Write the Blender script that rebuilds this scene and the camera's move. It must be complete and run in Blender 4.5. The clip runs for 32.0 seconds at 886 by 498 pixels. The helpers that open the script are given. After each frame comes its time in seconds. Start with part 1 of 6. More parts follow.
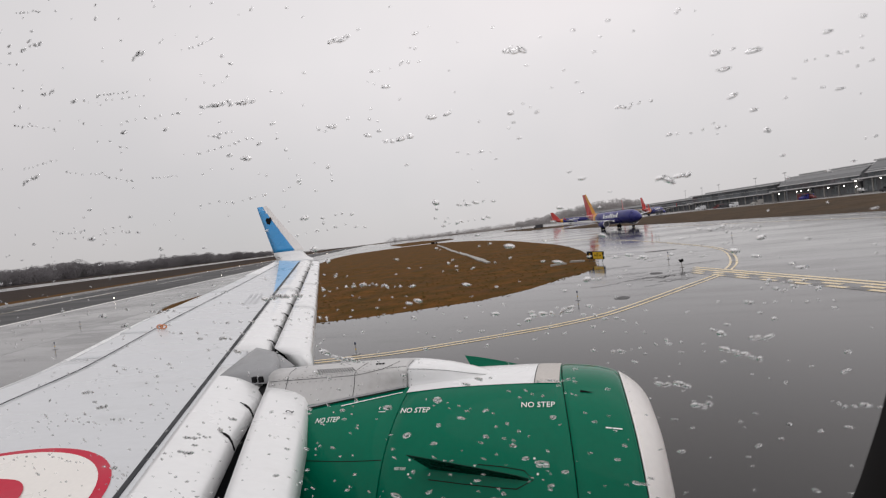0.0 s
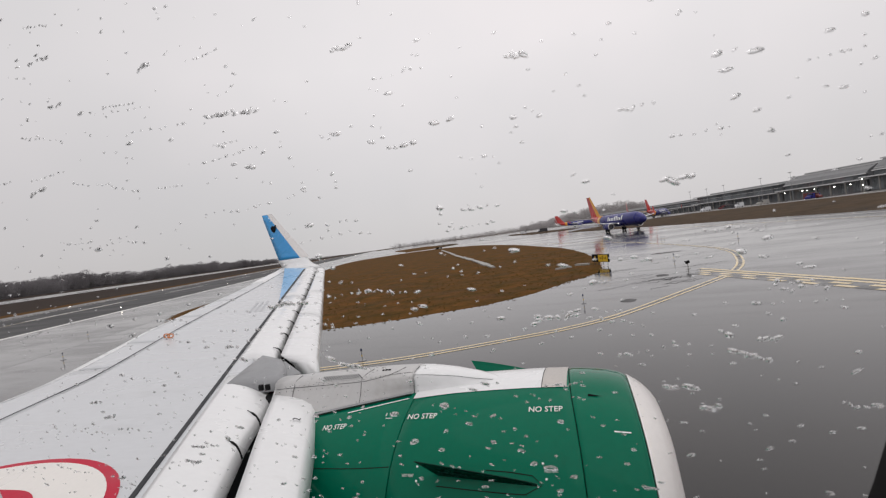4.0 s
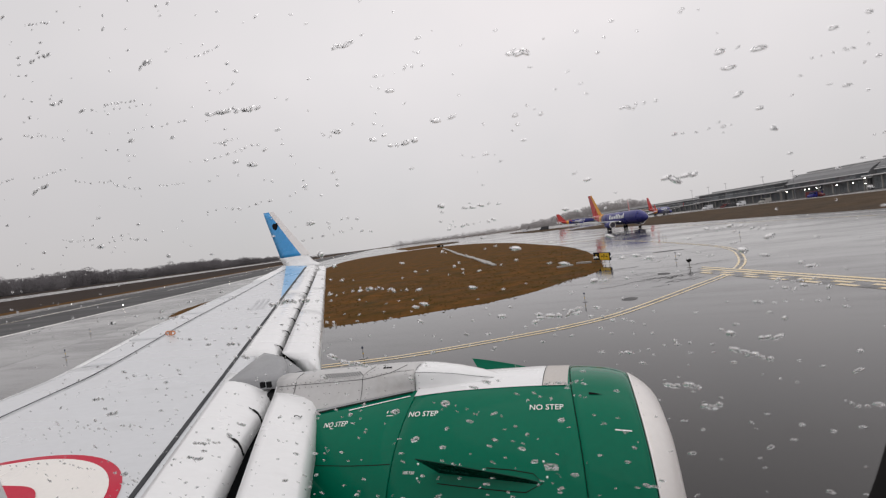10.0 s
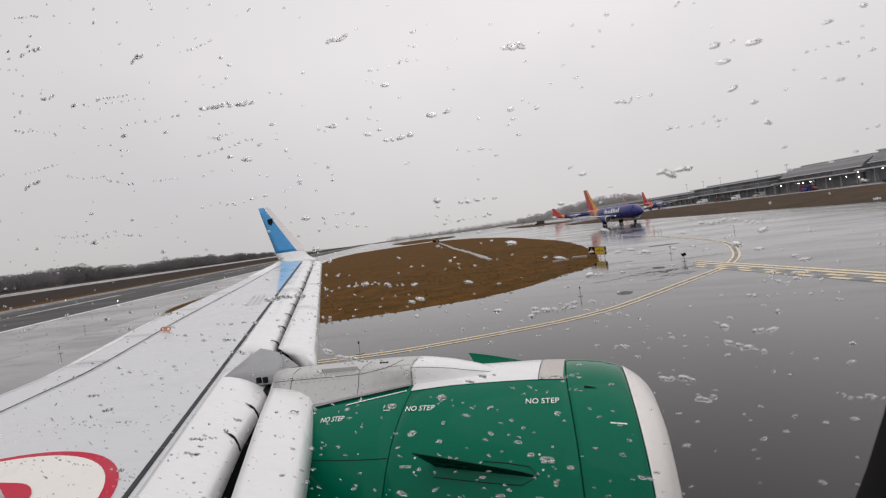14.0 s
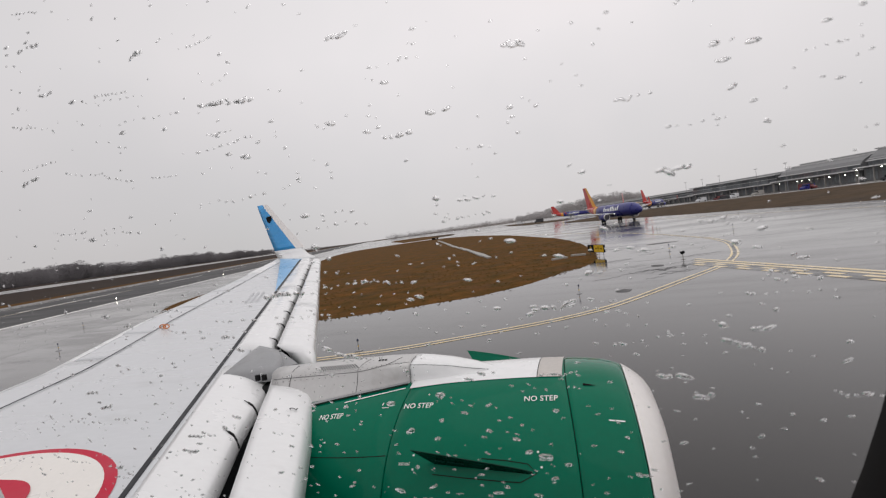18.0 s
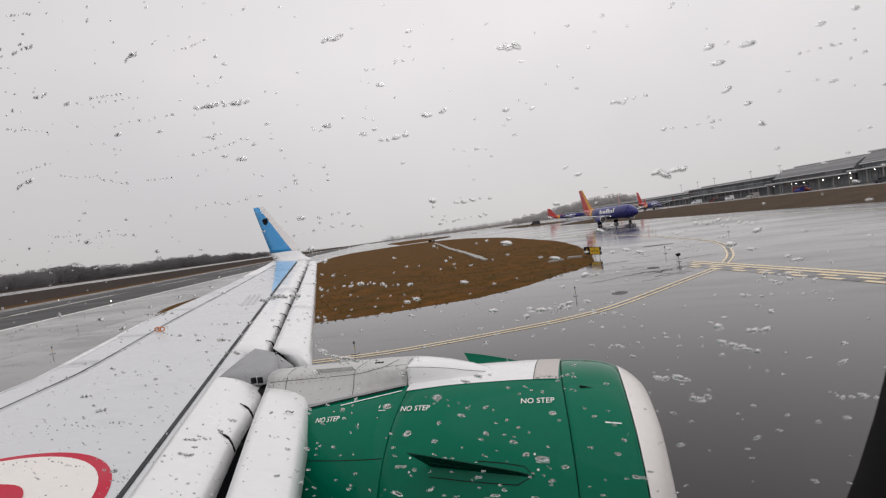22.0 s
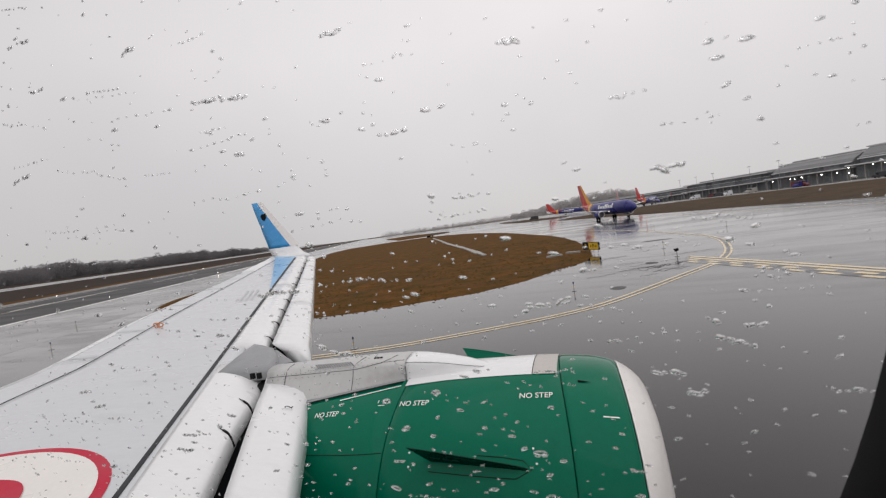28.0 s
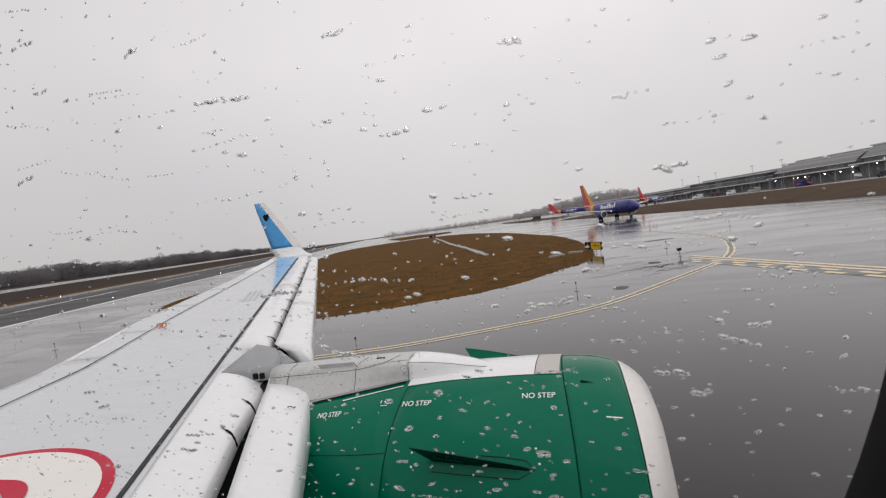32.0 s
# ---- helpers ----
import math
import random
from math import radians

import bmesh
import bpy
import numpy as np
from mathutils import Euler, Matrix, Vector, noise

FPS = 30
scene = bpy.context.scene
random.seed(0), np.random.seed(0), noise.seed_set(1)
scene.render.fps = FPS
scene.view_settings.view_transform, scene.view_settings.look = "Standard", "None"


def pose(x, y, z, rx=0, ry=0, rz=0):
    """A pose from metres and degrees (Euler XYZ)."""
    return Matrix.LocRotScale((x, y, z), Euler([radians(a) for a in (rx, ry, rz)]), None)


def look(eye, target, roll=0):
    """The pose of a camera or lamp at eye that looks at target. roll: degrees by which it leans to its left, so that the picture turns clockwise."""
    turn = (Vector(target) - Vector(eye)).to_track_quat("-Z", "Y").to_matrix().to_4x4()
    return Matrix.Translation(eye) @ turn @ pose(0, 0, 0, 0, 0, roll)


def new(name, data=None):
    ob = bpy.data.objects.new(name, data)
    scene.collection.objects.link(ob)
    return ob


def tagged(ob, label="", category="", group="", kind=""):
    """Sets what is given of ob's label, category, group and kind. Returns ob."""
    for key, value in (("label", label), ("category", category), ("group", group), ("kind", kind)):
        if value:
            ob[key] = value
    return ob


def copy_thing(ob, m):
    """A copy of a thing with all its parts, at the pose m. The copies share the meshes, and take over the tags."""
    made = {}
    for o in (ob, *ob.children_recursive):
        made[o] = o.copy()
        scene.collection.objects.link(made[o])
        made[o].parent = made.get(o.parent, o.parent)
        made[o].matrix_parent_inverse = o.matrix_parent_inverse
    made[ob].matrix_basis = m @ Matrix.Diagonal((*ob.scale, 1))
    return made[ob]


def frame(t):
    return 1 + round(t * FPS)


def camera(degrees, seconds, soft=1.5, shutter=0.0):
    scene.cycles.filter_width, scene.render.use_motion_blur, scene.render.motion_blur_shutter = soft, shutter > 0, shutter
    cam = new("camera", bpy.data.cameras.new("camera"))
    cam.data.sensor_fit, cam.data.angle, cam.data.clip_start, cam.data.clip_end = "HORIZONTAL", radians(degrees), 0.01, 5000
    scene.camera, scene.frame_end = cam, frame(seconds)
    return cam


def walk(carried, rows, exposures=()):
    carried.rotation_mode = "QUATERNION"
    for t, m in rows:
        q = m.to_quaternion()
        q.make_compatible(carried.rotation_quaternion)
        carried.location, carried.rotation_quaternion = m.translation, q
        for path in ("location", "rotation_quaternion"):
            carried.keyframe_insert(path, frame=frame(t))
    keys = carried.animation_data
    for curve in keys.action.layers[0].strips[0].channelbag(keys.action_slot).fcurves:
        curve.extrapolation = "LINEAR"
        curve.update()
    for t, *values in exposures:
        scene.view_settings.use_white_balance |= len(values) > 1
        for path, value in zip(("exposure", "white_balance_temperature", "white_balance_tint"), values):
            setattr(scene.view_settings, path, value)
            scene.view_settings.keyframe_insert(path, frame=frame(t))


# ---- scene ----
# World axes: x towards the airliner's nose, y outboard over its port wing, z up; the ground is z = 0.
cam = camera(86.25, 32.0, soft=1.25)
cam.data.dof.use_dof, cam.data.dof.focus_distance, cam.data.dof.aperture_fstop = True, 14.0, 58.0
PATH = (
    (0.0, 0.0, 0.0, 4.4, 88.26, 7.16, 16.03),
    (0.5, 0.0, 0.0, 4.4, 88.58, 7.36, 16.16),
    (1.0, 0.0, 0.0, 4.4, 88.88, 7.56, 16.32),
    (1.5, 0.0, 0.0, 4.4, 89.06, 7.73, 16.47),
    (2.0, 0.0, 0.0, 4.4, 89.10, 7.85, 16.56),
    (2.5, 0.0, 0.0, 4.4, 89.09, 7.91, 16.57),
    (3.0, 0.0, 0.0, 4.4, 89.06, 7.94, 16.55),
    (3.5, 0.0, 0.0, 4.4, 89.01, 8.02, 16.55),
    (5.5, 0.0, 0.0, 4.4, 88.76, 8.08, 16.61),
    (6.0, 0.0, 0.0, 4.4, 88.67, 8.10, 16.66),
    (6.5, 0.0, 0.0, 4.4, 88.61, 8.09, 16.65),
    (7.0, 0.0, 0.0, 4.4, 88.64, 8.01, 16.62),
    (7.5, 0.0, 0.0, 4.4, 88.72, 7.90, 16.58),
    (8.0, 0.0, 0.0, 4.4, 88.80, 7.80, 16.56),
    (8.5, 0.0, 0.0, 4.4, 88.85, 7.78, 16.54),
    (9.0, 0.0, 0.0, 4.4, 88.81, 7.83, 16.57),
    (9.5, 0.0, 0.0, 4.4, 88.76, 7.89, 16.66),
    (10.0, 0.0, 0.0, 4.4, 88.73, 7.94, 16.73),
    (10.5, 0.0, 0.0, 4.4, 88.67, 8.00, 16.68),
    (11.0, 0.0, 0.0, 4.4, 88.57, 8.04, 16.60),
    (11.5, 0.0, 0.0, 4.4, 88.45, 8.04, 16.59),
    (12.0, 0.0, 0.0, 4.4, 88.32, 8.03, 16.58),
    (12.5, 0.0, 0.0, 4.4, 88.19, 8.02, 16.54),
    (13.0, 0.0, 0.0, 4.4, 88.07, 8.04, 16.48),
    (13.5, 0.0, 0.0, 4.4, 88.02, 8.08, 16.33),
    (14.0, 0.0, 0.0, 4.4, 88.03, 8.12, 16.22),
    (14.5, 0.0, 0.0, 4.4, 88.01, 8.20, 16.26),
    (16.5, 0.0, 0.0, 4.4, 87.99, 8.17, 16.27),
    (17.0, 0.0, 0.0, 4.4, 87.88, 8.12, 16.21),
    (17.5, 0.0, 0.0, 4.4, 87.78, 8.06, 16.15),
    (18.0, 0.0, 0.0, 4.4, 87.74, 8.04, 16.10),
    (18.5, 0.0, 0.0, 4.4, 87.78, 8.05, 16.07),
    (19.0, 0.0, 0.0, 4.4, 87.82, 8.08, 16.07),
    (19.5, 0.0, 0.0, 4.4, 87.88, 8.13, 16.03),
    (20.0, 0.0, 0.0, 4.4, 87.94, 8.17, 15.99),
    (20.5, 0.0, 0.0, 4.4, 87.99, 8.16, 15.94),
    (21.0, 0.0, 0.0, 4.4, 88.01, 8.10, 15.87),
    (21.5, 0.0, 0.0, 4.4, 88.00, 8.05, 15.78),
    (22.0, 0.0, 0.0, 4.4, 87.95, 8.04, 15.68),
    (22.5, 0.0, 0.0, 4.4, 87.92, 8.02, 15.62),
    (23.0, 0.0, 0.0, 4.4, 87.90, 8.00, 15.63),
    (23.5, 0.0, 0.0, 4.4, 87.87, 7.97, 15.66),
    (24.0, 0.0, 0.0, 4.4, 87.80, 7.94, 15.67),
    (24.5, 0.0, 0.0, 4.4, 87.71, 7.92, 15.64),
    (25.0, 0.0, 0.0, 4.4, 87.61, 7.90, 15.62),
    (25.5, 0.0, 0.0, 4.4, 87.52, 7.91, 15.64),
    (27.5, 0.0, 0.0, 4.4, 87.39, 7.99, 15.45),
    (28.0, 0.0, 0.0, 4.4, 87.37, 8.11, 15.51),
    (28.5, 0.0, 0.0, 4.4, 87.41, 8.18, 15.60),
    (29.0, 0.0, 0.0, 4.4, 87.50, 8.28, 15.66),
    (29.5, 0.0, 0.0, 4.4, 87.59, 8.43, 15.72),
    (30.0, 0.0, 0.0, 4.4, 87.60, 8.53, 15.79),
    (30.5, 0.0, 0.0, 4.4, 87.58, 8.51, 15.86),
    (31.0, 0.0, 0.0, 4.4, 87.58, 8.43, 15.85),
    (31.5, 0.0, 0.0, 4.4, 87.53, 8.35, 15.80),
    (32.0, 0.0, 0.0, 4.4, 87.42, 8.23, 15.78),
)
walk(cam, [(t, pose(x, y, z, a, b, c)) for t, x, y, z, a, b, c in PATH], exposures=((0.0, 0.0), (32.0, 0.0)))

# ---- world and light ----
def make_world():
    w = bpy.data.worlds.new("overcast_sky")
    w.use_nodes = True
    nt = w.node_tree
    nt.nodes.clear()
    N, L = nt.nodes.new, nt.links.new
    out, bg = N("ShaderNodeOutputWorld"), N("ShaderNodeBackground")
    sky = N("ShaderNodeTexSky")
    sky.sky_type, sky.sun_disc = "NISHITA", False
    sky.sun_elevation, sky.sun_rotation = radians(34), radians(150)
    scale = N("ShaderNodeVectorMath"); scale.operation = "SCALE"; scale.inputs["Scale"].default_value = 0.045
    L(sky.outputs[0], scale.inputs[0])
    tc = N("ShaderNodeTexCoord")
    noi = N("ShaderNodeTexNoise"); noi.inputs["Scale"].default_value = 1.7; noi.inputs["Detail"].default_value = 4
    L(tc.outputs["Generated"], noi.inputs["Vector"])
    ramp = N("ShaderNodeValToRGB")
    ramp.color_ramp.elements[0].position, ramp.color_ramp.elements[0].color = 0.3, (0.764, 0.748, 0.757, 1)
    ramp.color_ramp.elements[1].position, ramp.color_ramp.elements[1].color = 0.7, (0.872, 0.828, 0.836, 1)
    L(noi.outputs["Fac"], ramp.inputs[0])
    sep = N("ShaderNodeSeparateXYZ"); L(tc.outputs["Generated"], sep.inputs[0])
    low = N("ShaderNodeMapRange"); low.inputs[1].default_value, low.inputs[2].default_value = 0.0, 0.35
    low.inputs[3].default_value, low.inputs[4].default_value = 0.80, 1.04
    L(sep.outputs["Z"], low.inputs[0])
    aft = N("ShaderNodeMapRange"); aft.interpolation_type = "SMOOTHSTEP"
    aft.inputs[1].default_value, aft.inputs[2].default_value = -0.95, -0.30
    aft.inputs[3].default_value, aft.inputs[4].default_value = 0.84, 1.0
    L(sep.outputs["X"], aft.inputs[0])
    both = N("ShaderNodeMath"); both.operation = "MULTIPLY"
    L(low.outputs[0], both.inputs[0]); L(aft.outputs[0], both.inputs[1])
    dim = N("ShaderNodeVectorMath"); dim.operation = "SCALE"
    L(ramp.outputs[0], dim.inputs[0]); L(both.outputs[0], dim.inputs["Scale"])
    mix = N("ShaderNodeMix"); mix.data_type = "RGBA"; mix.inputs[0].default_value = 0.94
    L(scale.outputs[0], mix.inputs[6]); L(dim.outputs[0], mix.inputs[7])
    L(mix.outputs[2], bg.inputs[0]); bg.inputs[1].default_value = 1.0
    L(bg.outputs[0], out.inputs[0])
    scene.world = w


make_world()
sun_data = bpy.data.lights.new("sun", "SUN")
sun_data.energy, sun_data.angle, sun_data.color = 0.5, radians(75), (1.0, 0.97, 0.94)
sun = new("sun", sun_data)
sun.matrix_world = look((20, 40, 90), (20 - 30, 40 - 10, 0))


# ---- materials ----
def mat(name, base, rough=0.5, metal=0.0, var=0.12, scale=1.0, fine=30.0, bump=0.0, coat=0.0, dirt=None, dirt_at=(0.55, 0.75), stretch=(1, 1, 1), rvar=0.08, spec=0.5, per_object=0.0):
    """A painted or natural surface: large and fine variation of the colour, uneven gloss, stains and relief."""
    m = bpy.data.materials.new(name)
    m.use_nodes = True
    nt = m.node_tree
    b = nt.nodes["Principled BSDF"]
    N, L = nt.nodes.new, nt.links.new
    tc = N("ShaderNodeTexCoord")
    mp = N("ShaderNodeMapping"); mp.inputs["Scale"].default_value = stretch
    L(tc.outputs["Object"], mp.inputs[0])
    n1 = N("ShaderNodeTexNoise"); n1.inputs["Scale"].default_value = scale; n1.inputs["Detail"].default_value = 5
    n2 = N("ShaderNodeTexNoise"); n2.inputs["Scale"].default_value = fine; n2.inputs["Detail"].default_value = 3
    L(mp.outputs[0], n1.inputs["Vector"]); L(mp.outputs[0], n2.inputs["Vector"])
    add = N("ShaderNodeMath"); add.operation = "ADD"
    L(n1.outputs["Fac"], add.inputs[0]); L(n2.outputs["Fac"], add.inputs[1])
    rng = N("ShaderNodeMapRange")
    rng.inputs[1].default_value, rng.inputs[2].default_value = 0.6, 1.4
    rng.inputs[3].default_value, rng.inputs[4].default_value = 1 - var, 1 + var
    L(add.outputs[0], rng.inputs[0])
    col = N("ShaderNodeVectorMath"); col.operation = "SCALE"; col.inputs[0].default_value = base
    fac = rng.outputs[0]
    if per_object:
        oi = N("ShaderNodeObjectInfo")
        r2 = N("ShaderNodeMapRange"); r2.inputs[3].default_value, r2.inputs[4].default_value = 1 - per_object, 1 + per_object
        L(oi.outputs["Random"], r2.inputs[0])
        mu = N("ShaderNodeMath"); mu.operation = "MULTIPLY"
        L(fac, mu.inputs[0]); L(r2.outputs[0], mu.inputs[1]); fac = mu.outputs[0]
    L(fac, col.inputs["Scale"])
    last = col.outputs[0]
    if dirt:
        n3 = N("ShaderNodeTexNoise"); n3.inputs["Scale"].default_value = scale * 2.3; n3.inputs["Detail"].default_value = 7; n3.inputs["Roughness"].default_value = 0.65
        L(mp.outputs[0], n3.inputs["Vector"])
        r3 = N("ShaderNodeMapRange"); r3.inputs[1].default_value, r3.inputs[2].default_value = dirt_at
        L(n3.outputs["Fac"], r3.inputs[0])
        mx = N("ShaderNodeMix"); mx.data_type = "RGBA"; mx.inputs[7].default_value = (*dirt, 1)
        L(r3.outputs[0], mx.inputs[0]); L(last, mx.inputs[6]); last = mx.outputs[2]
    L(last, b.inputs["Base Color"])
    rr = N("ShaderNodeMapRange"); rr.inputs[1].default_value, rr.inputs[2].default_value = 0.35, 0.65
    rr.inputs[3].default_value, rr.inputs[4].default_value = max(0.02, rough - rvar), min(1, rough + rvar)
    L(n1.outputs["Fac"], rr.inputs[0]); L(rr.outputs[0], b.inputs["Roughness"])
    b.inputs["Metallic"].default_value = metal
    b.inputs["Specular IOR Level"].default_value = spec
    b.inputs["Coat Weight"].default_value = coat
    b.inputs["Coat Roughness"].default_value = 0.08
    if bump:
        bp = N("ShaderNodeBump"); bp.inputs["Strength"].default_value = bump; bp.inputs["Distance"].default_value = 0.02
        L(n2.outputs["Fac"], bp.inputs["Height"]); L(bp.outputs[0], b.inputs["Normal"])
    return m


def wet(name, dry, damp, scale=0.05, rough=(0.10, 0.42), stretch=(1, 1, 1), turn=0.0, grit=9.0, bump=0.12, film=0.0, ior=1.5):
    """Rain-wet paving: standing water is dark and smooth, the drier crown lighter and rougher, with streaks along the traffic."""
    m = bpy.data.materials.new(name)
    m.use_nodes = True
    nt = m.node_tree
    b = nt.nodes["Principled BSDF"]
    N, L = nt.nodes.new, nt.links.new
    tc = N("ShaderNodeTexCoord")
    mp = N("ShaderNodeMapping"); mp.inputs["Scale"].default_value = stretch; mp.inputs["Rotation"].default_value = (0, 0, radians(turn))
    L(tc.outputs["Object"], mp.inputs[0])
    n1 = N("ShaderNodeTexNoise"); n1.inputs["Scale"].default_value = scale; n1.inputs["Detail"].default_value = 6; n1.inputs["Roughness"].default_value = 0.6
    L(mp.outputs[0], n1.inputs["Vector"])
    n2 = N("ShaderNodeTexNoise"); n2.inputs["Scale"].default_value = grit; n2.inputs["Detail"].default_value = 4
    L(tc.outputs["Object"], n2.inputs["Vector"])
    n4 = N("ShaderNodeTexNoise"); n4.inputs["Scale"].default_value = scale * 7; n4.inputs["Detail"].default_value = 5
    L(mp.outputs[0], n4.inputs["Vector"])
    am = N("ShaderNodeMath"); am.operation = "MULTIPLY_ADD"; am.inputs[1].default_value = 0.45
    L(n4.outputs["Fac"], am.inputs[0]); L(n1.outputs["Fac"], am.inputs[2])
    r = N("ShaderNodeMapRange"); r.inputs[1].default_value, r.inputs[2].default_value = 0.58, 0.88
    L(am.outputs[0], r.inputs[0])
    mx = N("ShaderNodeMix"); mx.data_type = "RGBA"; mx.inputs[6].default_value = (*damp, 1); mx.inputs[7].default_value = (*dry, 1)
    L(r.outputs[0], mx.inputs[0])
    g = N("ShaderNodeMapRange"); g.inputs[1].default_value, g.inputs[2].default_value, g.inputs[3].default_value, g.inputs[4].default_value = 0.3, 0.7, 0.82, 1.18
    L(n2.outputs["Fac"], g.inputs[0])
    sc = N("ShaderNodeVectorMath"); sc.operation = "SCALE"
    L(mx.outputs[2], sc.inputs[0]); L(g.outputs[0], sc.inputs["Scale"]); L(sc.outputs[0], b.inputs["Base Color"])
    rr = N("ShaderNodeMapRange"); rr.inputs[3].default_value, rr.inputs[4].default_value = rough
    L(r.outputs[0], rr.inputs[0]); L(rr.outputs[0], b.inputs["Roughness"])
    bp = N("ShaderNodeBump"); bp.inputs["Strength"].default_value = bump; bp.inputs["Distance"].default_value = 0.01
    L(n2.outputs["Fac"], bp.inputs["Height"]); L(bp.outputs[0], b.inputs["Normal"])
    b.inputs["IOR"].default_value = ior
    b.inputs["Coat Weight"].default_value = film
    b.inputs["Coat Roughness"].default_value = 0.10
    b.inputs["Coat IOR"].default_value = 1.33
    return m


def glow(name, colour, strength):
    m = bpy.data.materials.new(name)
    m.use_nodes = True
    b = m.node_tree.nodes["Principled BSDF"]
    b.inputs["Base Color"].default_value = (*colour, 1)
    b.inputs["Emission Color"].default_value = (*colour, 1)
    b.inputs["Emission Strength"].default_value = strength
    return m


def glass(name, ior, tint=(1, 1, 1)):
    m = bpy.data.materials.new(name)
    m.use_nodes = True
    b = m.node_tree.nodes["Principled BSDF"]
    b.inputs["Base Color"].default_value = (*tint, 1)
    b.inputs["Roughness"].default_value = 0.03
    b.inputs["Alpha"].default_value = 0.92
    b.inputs["Transmission Weight"].default_value = 1.0
    b.inputs["IOR"].default_value = ior
    return m


WING_GREY = mat("wing_grey_paint", (0.585, 0.600, 0.622), 0.30, var=0.05, scale=0.7, fine=14, coat=0.15, dirt=(0.47, 0.48, 0.49), dirt_at=(0.56, 0.9), stretch=(0.5, 1.6, 1))
WHITE = mat("white_paint", (0.80, 0.805, 0.81), 0.28, var=0.04, scale=1.1, fine=18, coat=0.2, dirt=(0.60, 0.59, 0.57), dirt_at=(0.6, 0.95), stretch=(0.6, 1.4, 1))
SILVER = mat("bare_metal_skin", (0.54, 0.535, 0.53), 0.36, metal=0.4, var=0.06, scale=2.0, fine=25, dirt=(0.40, 0.38, 0.36), dirt_at=(0.55, 0.9))
FAIR_GREY = mat("grey_fairing_paint", (0.27, 0.275, 0.285), 0.42, var=0.08, scale=3, fine=30, dirt=(0.22, 0.22, 0.22))
GREEN = mat("green_cowl_paint", (0.0003, 0.140, 0.079), 0.06, var=0.05, scale=1.3, fine=20, dirt=(0.0008, 0.118, 0.065), dirt_at=(0.58, 0.9), spec=0.13)
GREEN_SHADED = mat("green_strake_shaded", (0.001, 0.036, 0.022), 0.3, var=0.08, scale=3, spec=0.2)
LIP = mat("inlet_lip_metal", (0.80, 0.77, 0.75), 0.34, metal=0.25, var=0.04, scale=2, fine=22, dirt=(0.62, 0.58, 0.56), dirt_at=(0.6, 0.95))
TITAN = mat("dull_panel_metal", (0.53, 0.50, 0.47), 0.42, metal=0.4, var=0.1, scale=6, fine=40)
SEAM = mat("dark_sealant", (0.030, 0.032, 0.036), 0.55, var=0.2, scale=3, spec=0.2)
BLACK = mat("black_rubber", (0.010, 0.010, 0.011), 0.7, var=0.2, scale=4, bump=0.1, spec=0.12)
# near black that carries the shade inside the slat slot
VOID = mat("slot_shade_black", (0.0035, 0.0038, 0.0045), 0.9, var=0.3, scale=3, spec=0.02)
RED_PAINT = mat("red_decal", (0.50, 0.006, 0.038), 0.45, var=0.06, scale=2, spec=0.2)
CREAM = mat("cream_decal", (0.80, 0.77, 0.73), 0.33, var=0.04, scale=2)
ORANGE = mat("orange_decal", (0.62, 0.20, 0.05), 0.4, var=0.1, scale=8)
BLUE = mat("blue_tip_paint", (0.035, 0.32, 0.70), 0.3, var=0.07, scale=1.5, coat=0.3, dirt=(0.10, 0.40, 0.68), dirt_at=(0.55, 0.8))
BLUE_PALE = mat("pale_blue_tip_paint", (0.25, 0.48, 0.75), 0.3, var=0.08, scale=1.2)
STENCIL = mat("white_stencil", (0.90, 0.92, 0.90), 0.4, var=0.05, scale=5)
FAINT = mat("worn_green_stencil", (0.010, 0.075, 0.055), 0.5, var=0.2, scale=6, spec=0.2)
STENCIL_GREY = mat("grey_stencil", (0.46, 0.47, 0.49), 0.4, var=0.08, scale=5)
GASKET = mat("window_gasket", (0.012, 0.011, 0.011), 0.6, var=0.15, scale=8)
FAN = mat("fan_titanium", (0.16, 0.16, 0.17), 0.35, metal=0.8, var=0.1, scale=5)
TAXI = wet("wet_taxiway_asphalt", (0.0135, 0.012, 0.011), (0.0045, 0.0042, 0.0041), 0.035, (0.02, 0.26), (0.8, 3.4, 1), 26, bump=0.04, film=0.45, ior=1.33)
RUNWAY = wet("wet_runway_asphalt", (0.024, 0.023, 0.024), (0.012, 0.012, 0.013), 0.03, (0.55, 0.80), (0.25, 3.0, 1), -60)
SHOULDER_WET = wet("wet_shoulder_asphalt", (0.024, 0.022, 0.0205), (0.012, 0.0115, 0.011), 0.035, (0.05, 0.22), (1.0, 2.6, 1), 26, bump=0.045, film=0.20, ior=1.36)
SHOULDER = wet("wet_shoulder_concrete", (0.085, 0.081, 0.078), (0.040, 0.039, 0.038), 0.06, (0.25, 0.55), (1, 1, 1), 0)
APRON = wet("wet_apron_concrete", (0.26, 0.25, 0.24), (0.16, 0.155, 0.15), 0.03, (0.15, 0.45))
TURF = mat("winter_turf", (0.120, 0.053, 0.0125), 0.9, var=0.5, scale=0.22, fine=4.0, bump=0.8, dirt=(0.058, 0.037, 0.0075), dirt_at=(0.40, 0.66), spec=0.05)
STRAW = mat("dead_grass_blades", (0.112, 0.060, 0.020), 0.9, var=0.35, scale=0.3, fine=9.0, dirt=(0.062, 0.046, 0.012), dirt_at=(0.42, 0.60), spec=0.05)
